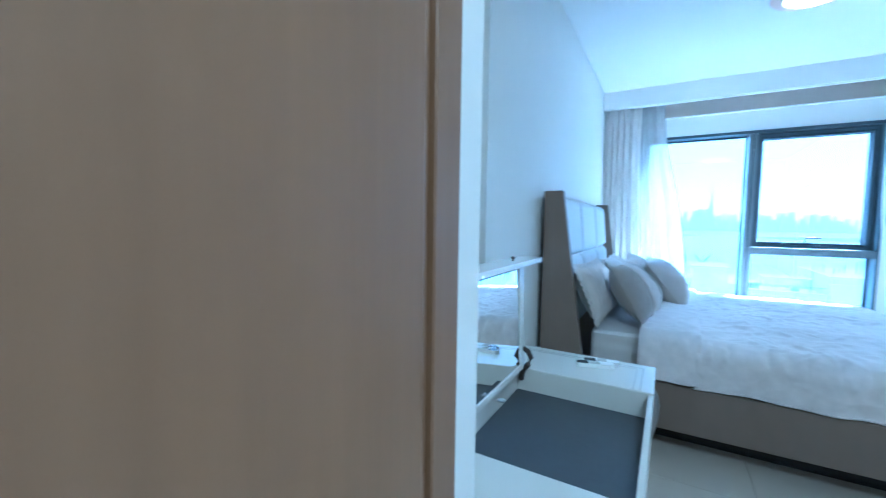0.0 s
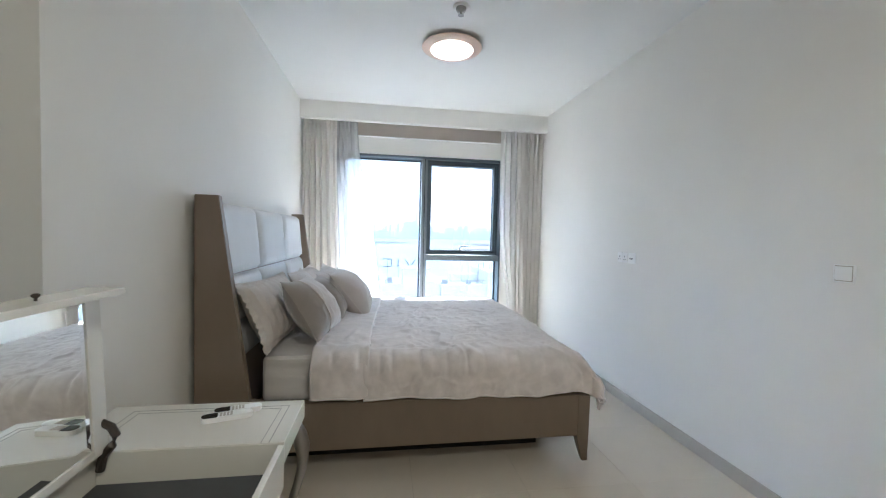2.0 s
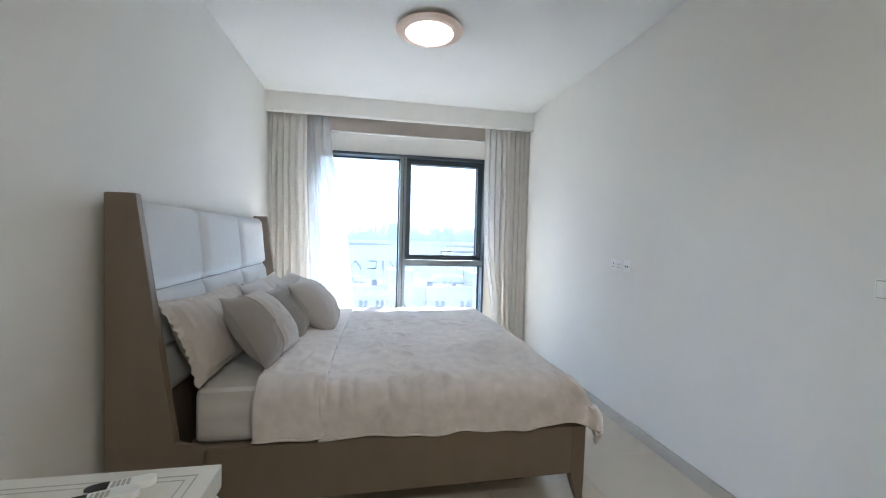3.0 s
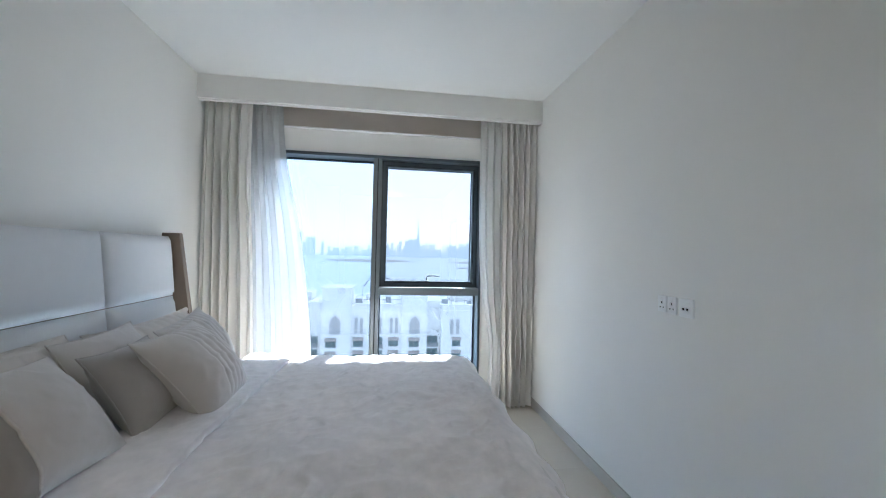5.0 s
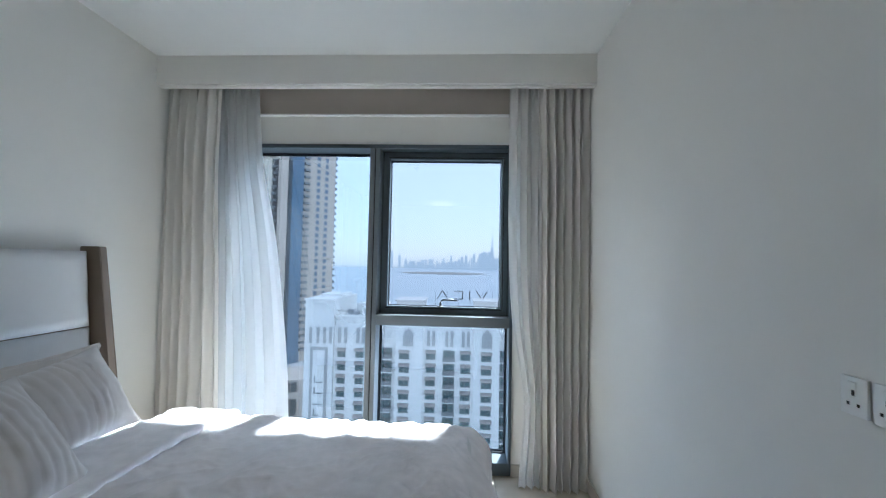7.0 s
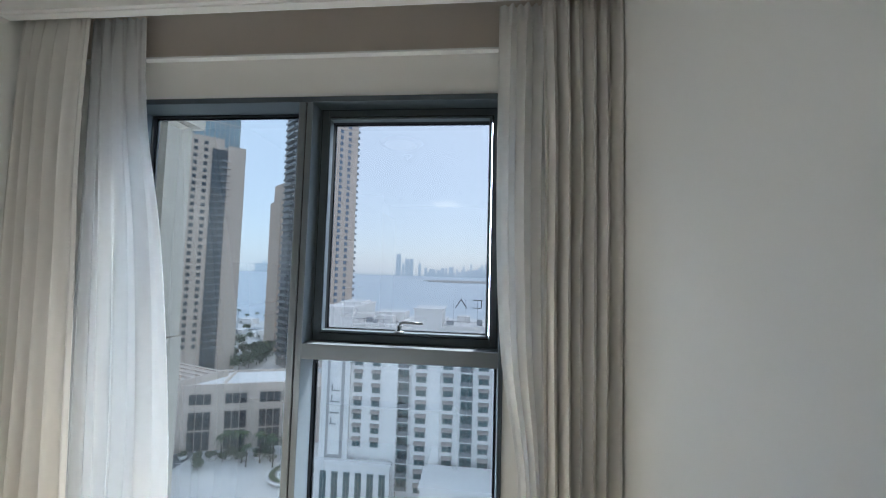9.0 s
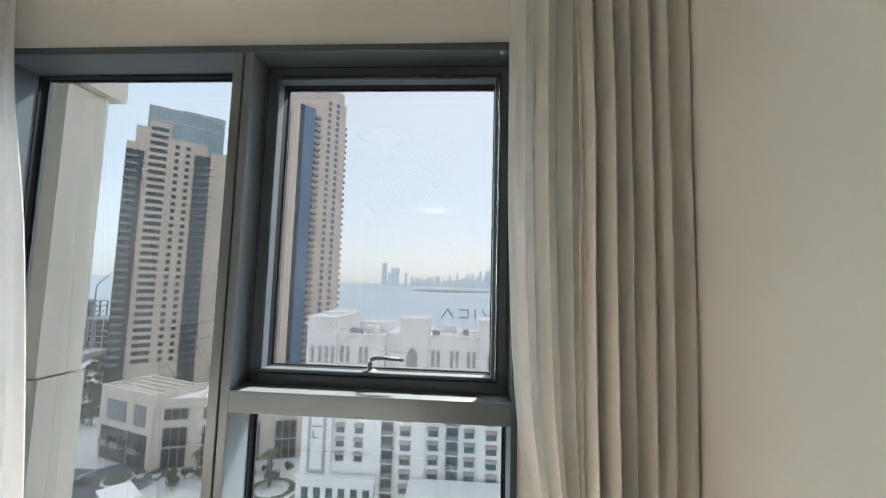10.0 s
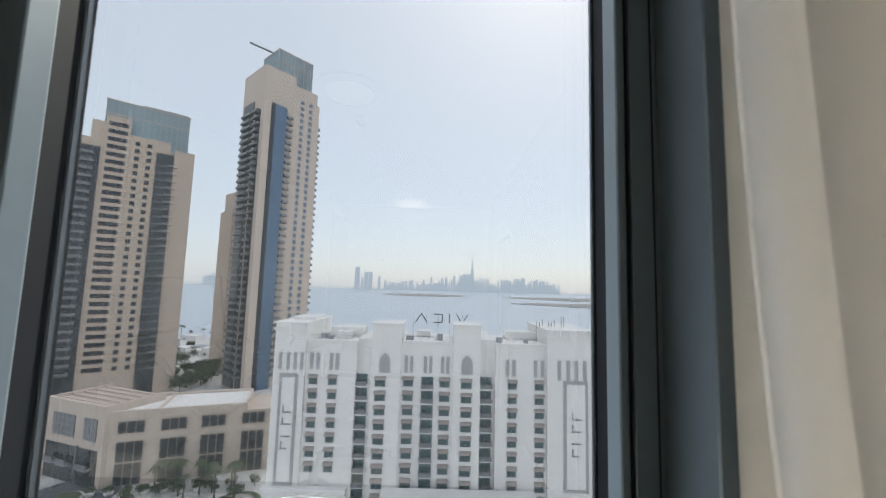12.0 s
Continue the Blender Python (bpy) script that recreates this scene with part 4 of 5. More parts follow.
class Facade:
    """A building on a line in plan: u runs along the facade, v comes out of it towards the viewer."""

    def __init__(self, name, label, category, x, y, turn, wide=1.0, **tags):
        self.ob = empty(name, label=label, category=category, **tags)
        self.wide = wide
        self.o, a = Vector((x, y)), radians(turn)
        self.d = Vector((math.cos(a), math.sin(a)))
        self.n = Vector((math.sin(a), -math.cos(a)))
        self.m = Matrix.Translation((x, y, 0)) @ Matrix.Rotation(a, 4, "Z")
        self.cache = {}

    def solid(self, name, items, m, label=""):
        verts, faces = [], []
        for it in items:
            k = len(verts)
            verts += local_box(self.o, self.d, self.n, it[0] * self.wide, it[1] * self.wide, *it[2:])
            faces += [tuple(k + i for i in f) for f in BOX_FACES]
        return mesh_ob(name, verts, faces, m, self.ob, False, label)

    def piece(self, name, u, z, w, h, d0, d1, m, key=None, slope=0.0):
        """A box of size w, h that spans d0 to d1 out of the facade; alike pieces share a mesh."""
        k = (name, round(w, 3), round(h, 3), round(d0, 3), round(d1, 3), slope)
        if k not in self.cache:
            me = bpy.data.meshes.new(name)
            vs = [(-w / 2, -d0, 0), (w / 2, -d0, 0), (w / 2, -d1, -slope), (-w / 2, -d1, -slope), (-w / 2, -d0, h), (w / 2, -d0, h), (w / 2, -d1, h - slope), (-w / 2, -d1, h - slope)]
            me.from_pydata(vs, [], BOX_FACES)
            me.materials.append(m)
            self.cache[k] = me
        ob = new(name, self.cache[k])
        ob.matrix_world = self.m @ Matrix.Translation((u * self.wide, 0, z))
        ob.parent = self.ob
        return ob


hotel = Facade("hotel", "white stucco hotel with parapet towers, awnings and arched niches", "building", -32.2, 80, 0)
HW = 64.2
U = lambda x: x + 32.2
hotel.solid("wall", [
    (0, 6.2, -18, 0, GZ, -6.1), (55.0, HW, -18, 0, GZ, -6.3),
    (6.2, 16.3, -18, -0.9, GZ, -9.6), (16.3, 19.5, -18, -2.4, GZ, -9.0), (19.5, 25.4, -8, -0.6, GZ, -5.9), (19.5, 25.4, -18, -8, GZ, -9.0),
    (25.4, 36.1, -18, -1.2, GZ, -9.4), (36.1, 41.6, -8, -0.6, GZ, -5.8), (36.1, 41.6, -18, -8, GZ, -9.0), (41.6, 44.7, -18, -2.4, GZ, -8.6), (44.7, 55.0, -18, -0.9, GZ, -9.4)], M_STUCCO)
hotel.solid("cornice", [(-0.3, 6.5, -0.5, 0.3, -7.4, -7.0), (-0.3, 6.5, -18, 0.35, -6.1, -5.8), (54.7, HW + 0.3, -18, 0.35, -6.3, -6.0), (54.7, HW + 0.3, -0.5, 0.3, -7.6, -7.2),
    (19.2, 25.7, -8.3, -0.3, -5.9, -5.6), (35.8, 41.9, -8.3, -0.3, -5.8, -5.5), (6.2, 16.6, -2, -0.6, -9.6, -9.3), (25.7, 35.8, -2, -0.9, -9.4, -9.1), (44.4, 55.0, -2, -0.6, -9.4, -9.1),
    (6.2, 16.3, -1, -0.75, -10.7, -10.4), (44.7, 55, -1, -0.75, -10.7, -10.4)], M_STUCCO)
for it in [(9, 16, -14, -8, -9.6, -7.4), (11, 14, -7.9, -5, -9.6, -8.0), (28, 31, -14, -10, -9.4, -8.0), (48, 55, -14, -9, -9.4, -7.6), (1, 6, -14, -6, -6.1, -5.2)]:
    hotel.solid("roof_hut", [it], M_STUCCO)
for u0 in (1.4, 57.6 + 0.6):
    w = 3.7 if u0 < 10 else 4.9
    hotel.solid("sign_frame", [(u0, u0 + w, 0.0, 0.18, -37.2, -16.0)], M_STUCCO2)
    hotel.solid("sign_board", [(u0 + 0.6, u0 + w - 0.6, 0.18, 0.26, -36.5, -16.7)], M_STUCCO)
    uc = u0 + w / 2
    for k, (du, h, s) in enumerate(((-0.1, 2.2, -0.9), (0.0, 1.0, 0.0), (0.1, 1.8, 0.0), (0.0, 2.2, 0.9))):
        hotel.piece("sign_mark", uc + s * 0.3, -30.4 + k * 2.3, 1.9 - abs(s) * 0.6, 0.22, 0.26, 0.36, M_BALC)
        if k in (0, 2, 3):
            hotel.piece("sign_mark", uc - 0.7, -30.4 + k * 2.3, 0.22, 1.4, 0.26, 0.36, M_BALC)


def slit(u, v, z=-15.2, h=3.4, w=0.62):
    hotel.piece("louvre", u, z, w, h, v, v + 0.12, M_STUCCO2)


for x in (-30.9, -29.3, -27.9, -26.6):
    slit(U(x), 0)
for x in (25.2, 27.0, 28.6, 30.3):
    slit(U(x), 0, -15.9, 3.9, 0.7)
for x in (-24.9, -23.6, -20.9, -19.7, 14.9, 16.2, 20.6, 22.0):
    slit(U(x), -0.9, -15.2 if x < 0 else -15.6, 3.3, 0.7)
for x in (-5.7, -4.6, -1.8, -0.7, 1.7, 2.8):
    slit(U(x), -1.2, -15.4, 3.3, 0.62)
for u in (22.2, 38.9):
    bm = bmesh.new()
    pts = [(-1.1, 0), (1.1, 0), (1.1, 2.4), (0.8, 3.1), (0, 3.9), (-0.8, 3.1), (-1.1, 2.4)]
    lo = [bm.verts.new((hotel.o.x + u + a, hotel.o.y + 0.6 - 0.15, -15.4 + b)) for a, b in pts]
    hi = [bm.verts.new((hotel.o.x + u + a, hotel.o.y + 0.6, -15.4 + b)) for a, b in pts]
    bm.faces.new(lo)
    for i in range(len(lo)):
        bm.faces.new((lo[i], lo[(i + 1) % 7], hi[(i + 1) % 7], hi[i]))
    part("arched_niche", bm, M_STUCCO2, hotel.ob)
columns = [(-24.4, -0.9, "a", 1.7), (-20.5, -0.9, "a", 1.7), (-15.0, -2.4, "b", 2.6), (-10.8, -0.6, "a", 2.1), (-5.2, -1.2, "a", 2.0), (-1.3, -1.2, "b", 2.4), (2.2, -1.2, "a", 2.0), (6.6, -0.6, "a", 2.1), (10.6, -2.4, "b", 2.6), (15.9, -0.9, "a", 1.8), (21.4, -0.9, "a", 1.8)]
for x, v, kind_, w in columns:
    for k in range(7 if x < -16 else 10):
        z = -18.2 - 2.80 * k
        hotel.piece("window_pane", U(x), z, w, 2.0, v, v + 0.06, M_GLASSH)
        hotel.piece("window_frame", U(x), z, 0.12, 2.0, v + 0.06, v + 0.14, M_BALC)
        hotel.piece("window_sill", U(x), z - 0.2, w + 0.3, 0.2, v, v + 0.2, M_STUCCO)
        if kind_ == "a":
            hotel.piece("awning", U(x), z + 1.90, w + 0.3, 0.10, v, v + 0.75, M_AWN, slope=0.52)
        else:
            hotel.piece("balcony_slab", U(x), z - 0.35, w + 0.3, 0.22, v, v + 1.3, M_STUCCO)
            hotel.piece("balcony_rail", U(x), z - 0.15, w + 0.2, 0.9, v + 1.2, v + 1.28, M_BALC)
hotel.solid("base_wall", [(-0.3, 15.6, 0.0, 0.9, GZ, -37.9), (23.0, 52.0, 0.0, 8.5, GZ, -37.6)], M_STUCCO)
hotel.solid("base_cornice", [(-0.6, 15.9, -0.1, 1.3, -37.9, -37.3), (22.7, 52.3, 0.1, 8.9, -37.6, -37.1)], M_STUCCO)
for k in range(6):
    hotel.piece("tall_window", 1.6 + 2.5 * k, -45.6, 1.3, 6.0, 0.9, 0.98, M_GLASSH)
    hotel.piece("window_frame", 1.6 + 2.5 * k, -45.6, 0.12, 6.0, 0.98, 1.04, M_BALC)
for k in range(9):
    hotel.piece("tall_window", 25.0 + 3.1 * k, -45.6, 1.9, 6.2, 8.5, 8.58, M_GLASSH)
for u, v, w, h, z in ((8.4, -5.0, 1.4, 1.1, -9.6), (10.2, -3.2, 0.9, 0.8, -9.6), (26.8, -4.0, 1.5, 1.0, -9.4), (33.2, -5.5, 1.2, 1.3, -9.4), (46.0, -4.5, 1.3, 1.0, -9.4), (51.5, -3.6, 0.9, 0.8, -9.4)):
    hotel.piece("roof_unit", u, z, w, h, v - 1.2, v, M_CONC)
for u0, u1, z in ((6.4, 16.2, -9.3), (25.6, 36.0, -9.1), (44.8, 54.9, -9.1)):
    hotel.piece("roof_rail", (u0 + u1) / 2, z + 0.9, u1 - u0, 0.07, -1.4, -1.33, M_BALC)
    for k in range(7):
        hotel.piece("rail_post", u0 + (u1 - u0) * (k + 0.5) / 7, z - 0.2, 0.07, 1.1, -1.4, -1.33, M_BALC)
hotel.ob.location = (1.1, 0, -0.6)
# roof sign, in plain strokes on posts
sign = empty("roof_sign", label="dark letter-like strokes on thin posts above the hotel roof", category="sign")
sy = 89.0
for x in (-5.0, -2.2, 0.5, 3.2, 6.0, 8.4):
    part("sign_post", tube_bm([(x, sy + 0.3, -9.2), (x, sy + 0.3, -4.2)], 0.03, 6), M_BALC, sign)
for a, b in (((-4.6, -6.0), (-3.3, -4.0)), ((-3.3, -4.0), (-2.0, -6.0)), ((-0.6, -5.9), (1.4, -5.9)), ((-0.6, -4.1), (1.4, -4.1)), ((1.4, -4.1), (1.4, -5.9)), ((3.0, -4.0), (3.0, -6.0)), ((4.6, -4.0), (5.9, -6.0)), ((5.9, -6.0), (7.2, -4.0))):
    part("sign_stroke", tube_bm([(a[0], sy, a[1]), (b[0], sy, b[1])], 0.12, 6), M_BLACKP, sign)
ant = empty("roof_antennas", label="cluster of thin antenna masts on the hotel roof", category="antenna")
for k in range(8):
    x = 22 + k * 0.9
    part("mast", tube_bm([(x, 86 + (k % 3), -9.4), (x, 86 + (k % 3), -5.2 + 1.6 * rnd.random())], 0.08, 6), M_BALC, ant)

sign.location = ant.location = (1.1, 0, -0.6)

# tower with wide windows
t1 = Facade("apartment_tower", "tall beige apartment tower with dark balconies and a glass crown", "building", -142.7, 150, 40, 1.08)
TOP1 = 67.0
t1.solid("wall", [(0, 35.5, -24, 0, GZ, 60.0), (6.5, 14.0, -22, 0.6, GZ, 70.5), (2.5, 6.5, -22, 0.1, GZ, 67.5), (14.0, 27.0, -22, 0.3, GZ, 64.0), (28.5, 35.5, -24, 0.8, GZ, 61.0)], M_TOWER)
t1.solid("glass_strip", [(0, 5.6, 0.0, 0.35, GZ, 56.5), (22.6, 28.3, 0.0, 0.9, GZ, 58.5)], M_GLASSD)
t1.solid("crown", [(6.0, 33.0, -20, -1.0, 57, 77.5)], M_LATT, "blue-green lattice crown")
t1.solid("crown_frame", [(5.8, 33.2, -20.2, -0.8, 77.5, 78.0), (5.8, 33.2, -20.2, -0.8, 71.6, 72.0)] + [(5.9 + k * 1.9, 6.1 + k * 1.9, -1.0, -0.7, 57, 77.6) for k in range(15)], M_TOWERW)
for k in range(36):
    z = GZ + 13 + k * 3.22
    if z < 67:
        t1.piece("window_pane", 10.2, z, 6.2, 1.7, 0.6, 0.66, M_GLASSD)
    if z < 61:
        t1.piece("window_pane", 16.4, z, 1.6, 1.7, 0.3, 0.36, M_GLASSD)
        t1.piece("window_pane", 20.2, z, 1.6, 1.7, 0.3, 0.36, M_GLASSD)
    if z < 55:
        t1.piece("balcony", 2.0, z - 0.5, 4.4, 1.15, 0.3, 1.7, M_BALC)
        t1.piece("balcony_fin", 29.1, z - 0.5, 1.5, 0.9, 0.8, 1.9, M_TOWERW)
        t1.piece("balcony", 27.2, z - 0.5, 2.4, 1.0, 0.5, 1.8, M_BALC)
        t1.piece("spandrel", 24.6, z - 0.6, 3.6, 0.5, 0.9, 1.0, M_BALC)
part("roof_crane", tube_bm([(-132, 166, 79.5), (-117, 174, 78.4)], 0.5, 6), M_BALC, t1.ob)

# tower with the blue strip
t2 = Facade("apartment_tower", "taller beige apartment tower with blue glass strip and lattice crown", "building", -83.2, 174, 50, 1.12)
t2.solid("wall", [(0, 26.0, -22, 0, GZ, 96.0), (0, 14, -22, 0, 96.0, 106), (14, 25, -20, -0.5, 96, 102), (0, 3.0, 0, 1.2, GZ, 90)], M_TOWERW)
t2.solid("glass_strip", [(3.3, 4.7, 0.0, 1.2, GZ, 88)], M_GLASSD)
t2.solid("blue_strip", [(4.7, 9.9, 0.0, 1.4, GZ, 88)], M_GLASSB, "blue mirrored glass strip")
t2.solid("crown", [(6, 22.5, -18, -2, 97, 117.5)], M_LATT, "blue-green lattice crown")
t2.solid("crown_frame", [(5.8, 22.7, -18.2, -1.8, 117.5, 118.0), (5.8, 22.7, -18.2, -1.8, 111.5, 111.9)] + [(5.9 + k * 1.7, 6.1 + k * 1.7, -2.0, -1.7, 100, 117.6) for k in range(10)], M_TOWERW)
t2.solid("side_glass", [(-0.3, 0.0, -20, -9, GZ, 90), (-0.3, 0, -7, -2, GZ, 84)], M_GLASSD)
for k in range(42):
    z = GZ + 8 + k * 3.22
    if z < 96:
        for u in (17.5, 21.6):
            t2.piece("window_pane", u, z, 1.7, 1.8, 0.0, 0.08, M_GLASSB)
    if z < 84:
        t2.piece("balcony", 11.6, z - 0.5, 2.8, 1.1, 0.0, 1.6, M_BALC)
        t2.piece("balcony", 26.4, z - 0.5, 1.6, 1.1, -4.5, -0.2, M_BALC)
        t2.piece("balcony", -0.8, z - 0.5, 1.6, 1.1, -7.5, -2.5, M_BALC)
        t2.piece("balcony", -0.8, z - 0.5, 1.6, 1.1, -19.5, -10.0, M_BALC)
part("roof_crane", tube_bm([(-84, 186, 118), (-96, 182, 121.5)], 0.45, 6), M_BALC, t2.ob)
t1.ob.location.z, t2.ob.location.z = -2.2, -2.3
t3 = Facade("apartment_block", "narrow brown apartment block behind the taller tower", "building", -115.5, 214, 50)
t3.solid("wall", [(0, 10, -16, 0, GZ, 41), (2, 12, -16, 0.5, GZ, 52)], M_TOWER)
for k in range(28):
    t3.piece("window_pane", 4.0, GZ + 12 + k * 3.22, 1.6, 1.7, 0.5, 0.6, M_GLASSD)

# podium
pa = Facade("podium_building", "low beige stone podium with dark shopfronts and a slatted roof", "building", -94.7, 100, -19)
pa.solid("wall", [(0, 21.7, -14, 0, GZ, -28.9)], M_TOWERW)
pa.solid("roof_beam", [(0, 21.7, -0.8, 0.2, -28.9, -28.2), (0, 0.8, -14, -0.8, -28.9, -28.2), (20.9, 21.7, -14, -0.8, -28.9, -28.2)] + [(1.2, 20.5, -12.5 + k * 2.6, -12.0 + k * 2.6, -28.9, -28.4) for k in range(5)], M_TOWERW)
pa.solid("shopfront", [(1.4, 20.2, 0.0, 0.15, GZ, -38.3)], M_GLASSD)
pa.solid("pier", [(12.9, 13.5, 0.15, 0.5, GZ, -38.0), (2.5, 12.2, 0.15, 0.4, -43.0, -42.5)], M_BALC)
pa.piece("window_pane", 7.2, -36.4, 8.2, 5.0, 0.0, 0.15, M_BALC)
pa.piece("window_pane", 16.9, -36.4, 4.6, 5.0, 0.0, 0.15, M_BALC)
for u0, u1, z0, z1 in ((3.3, 11.1, -36.2, -31.6), (14.8, 19.0, -36.2, -31.6)):
    for k in range(5):
        pa.piece("grille_bar", u0 + (u1 - u0) * (k + 0.5) / 5, z0, 0.16, z1 - z0, 0.15, 0.28, M_STUCCO2)
    for k in range(3):
        pa.piece("grille_rail", (u0 + u1) / 2, z0 + (z1 - z0) * (k + 0.5) / 3, u1 - u0, 0.16, 0.15, 0.26, M_STUCCO2)
for u in (4.6, 9.4, 16.8):
    pa.piece("balcony_slab", u, -42.6, 3.6, 0.3, 0.15, 1.3, M_STUCCO2)
    pa.piece("balcony_rail", u, -42.3, 3.5, 1.1, 1.2, 1.3, M_BALC)
pb = Facade("podium_wing", "long low beige podium wing with tall dark windows", "building", -74.1, 93.6, 20)
pb.solid("wall", [(0, 36, -15, -0.3, GZ, -31.4), (0, 29, -15, -0.1, -31.4, -30.2)], M_TOWERW)
pb.solid("roof_beam", [(0, 29, -0.7, 0.1, -30.2, -29.5), (9.2, 9.9, -14, -0.7, -30.2, -29.7), (28.3, 29, -15, -0.7, -30.2, -29.5), (0, 29, -15.1, -14.4, -30.2, -29.5)], M_TOWERW)
pb.solid("roof_slab", [(1, 28.3, -14.4, -0.8, -30.2, -30.05)], M_STUCCO)
for k, u in enumerate((4.6, 13.2, 21.6, 30.6)):
    for du in (-1.8, 0, 1.8):
        pb.piece("window_pane", u + du, -34.6, 1.5, 2.6, -0.1, 0.02, M_GLASSD)
        pb.piece("window_pane", u + du, -41.0, 1.5, 4.4, -0.1, 0.02, M_GLASSD)
        pb.piece("window_pane", u + du, GZ + 0.3, 1.5, 4.6, -0.3, 0.02, M_GLASSD)
kiosk = Facade("kiosk", "small flat-roofed white kiosk beside the road", "building", -71.0, 77.0, -35)
kiosk.solid("wall", [(0, 7.5, -4.6, 0, GZ, GZ + 3.6)], M_BALC)
kiosk.solid("roof", [(-0.5, 8, -5.1, 0.5, GZ + 3.6, GZ + 4.1)], M_STUCCO)
site = Facade("construction_site", "bare concrete frame of a building under construction", "building", -300, 232, 4)
site.solid("slab", [(0, 55, -20, 0, GZ + 3.6 * k, GZ + 3.6 * k + 0.5) for k in range(1, 9)] + [(55, 80, -20, 0, GZ + 3.6 * k, GZ + 3.6 * k + 0.5) for k in range(1, 6)], M_CONC)
site.solid("column", [(5 * k, 5 * k + 0.8, v, v + 0.8, GZ, GZ + 28.8 if k < 12 else GZ + 18) for k in range(17) for v in (-0.8, -10, -20)], M_CONC)
site.solid("core", [(20, 28, -16, -6, GZ, GZ + 32), (44, 50, -16, -6, GZ, GZ + 30)], M_CONC)
for x, y, h, jx, jz in ((-262, 228, 42, 8, 6), (-236, 236, 40, 40, 34), (-290, 240, 40, -22, 30)):
    crane = empty("tower_crane", label="slim construction crane above the building site", category="crane", group="cranes at the site")
    part("mast", tube_bm([(x, y, GZ), (x, y, GZ + h)], 0.6, 4), M_AWN, crane)
    part("jib", tube_bm([(x, y, GZ + h), (x + jx, y, GZ + h + jz)], 0.35, 4), M_AWN, crane)
for k in range(26):
    x, y = -330 + 9 * k + rnd.uniform(-3, 3), 262 + rnd.uniform(-22, 55)
    b = Facade("low_house", "low pale house near the shore", "building", x, y, rnd.uniform(-15, 15), group="houses near the shore")
    h = rnd.uniform(3, 8)
    b.solid("wall", [(0, rnd.uniform(7, 14), -9, 0, GZ, GZ + h)], M_STUCCO if k % 3 else M_CONC)
    b.piece("window_pane", 3, GZ + 1, 2, 1.4, 0, 0.1, M_GLASSD)


# ---- trees ----
def tree_mesh(seed, r=2.2, h=4.4):
    rr = random.Random(seed)
    verts, faces = [], []
    blobs = [(Vector((rr.uniform(-0.6, 0.6) * r, rr.uniform(-0.6, 0.6) * r, h * 0.62 + rr.uniform(-0.3, 0.45) * r)), r * rr.uniform(0.35, 0.6)) for _ in range(9)]
    for c, s in blobs:
        for _ in range(70):
            d = Vector((rr.gauss(0, 1), rr.gauss(0, 1), rr.gauss(0, 1))).normalized()
            p = c + d * s * rr.uniform(0.75, 1.1)
            a = Vector((rr.gauss(0, 1), rr.gauss(0, 1), rr.gauss(0, 1))).normalized() * 0.28
            b = a.cross(d).normalized() * 0.24
            k = len(verts)
            verts += [p - a, p + b, p + a, p - b]
            faces.append((k, k + 1, k + 2, k + 3))
    crown = bpy.data.meshes.new("crown")
    crown.from_pydata([tuple(v) for v in verts], [], faces)
    crown.materials.append(M_LEAF)
    bm = tube_bm([(0, 0, 0), (0.05, 0, h * 0.3), (0, 0.05, h * 0.6)], [0.16, 0.12, 0.07], 6)
    for _ in range(4):
        bm = tube_bm([(0, 0, h * 0.4), (rr.uniform(-1, 1) * r * 0.5, rr.uniform(-1, 1) * r * 0.5, h * 0.75)], [0.07, 0.03], 5, bm)
    trunk = bpy.data.meshes.new("trunk")
    bm.to_mesh(trunk)
    bm.free()
    trunk.materials.append(M_BRONZE)
    return crown, trunk


def palm_mesh(seed, h=7.0):
    rr = random.Random(seed)
    verts, faces = [], []
    for k in range(22):
        a, lift = 2 * math.pi * k / 22 + rr.uniform(-0.1, 0.1), rr.uniform(-0.2, 0.9)
        d, s = Vector((math.cos(a), math.sin(a), 0)), Vector((-math.sin(a), math.cos(a), 0))
        prev = None
        for i in range(6):
            t = i / 5
            c = Vector((0, 0, h)) + d * 2.3 * t + Vector((0, 0, lift * t * 2 - 2.2 * t * t))
            w = 0.32 * math.sin(math.pi * min(0.95, t + 0.12))
            k0 = len(verts)
            verts += [c - s * w + Vector((0, 0, -0.1)), c, c + s * w + Vector((0, 0, -0.1))]
            if i:
                faces += [(k0 - 3, k0 - 2, k0 + 1, k0), (k0 - 2, k0 - 1, k0 + 2, k0 + 1)]
    crown = bpy.data.meshes.new("fronds")
    crown.from_pydata([tuple(v) for v in verts], [], faces)
    crown.materials.append(M_LEAF)
    bm = tube_bm([(0, 0, 0), (0.1, 0, h * 0.5), (0, 0, h)], [0.24, 0.17, 0.14], 7)
    trunk = bpy.data.meshes.new("trunk")
    bm.to_mesh(trunk)
    bm.free()
    trunk.materials.append(M_BRONZE)
    return crown, trunk


TREES = [tree_mesh(s, r, h) for s, r, h in ((1, 2.3, 4.6), (2, 1.8, 3.8), (3, 2.8, 5.4))]
PALMS = [palm_mesh(5), palm_mesh(6, 8.5)]


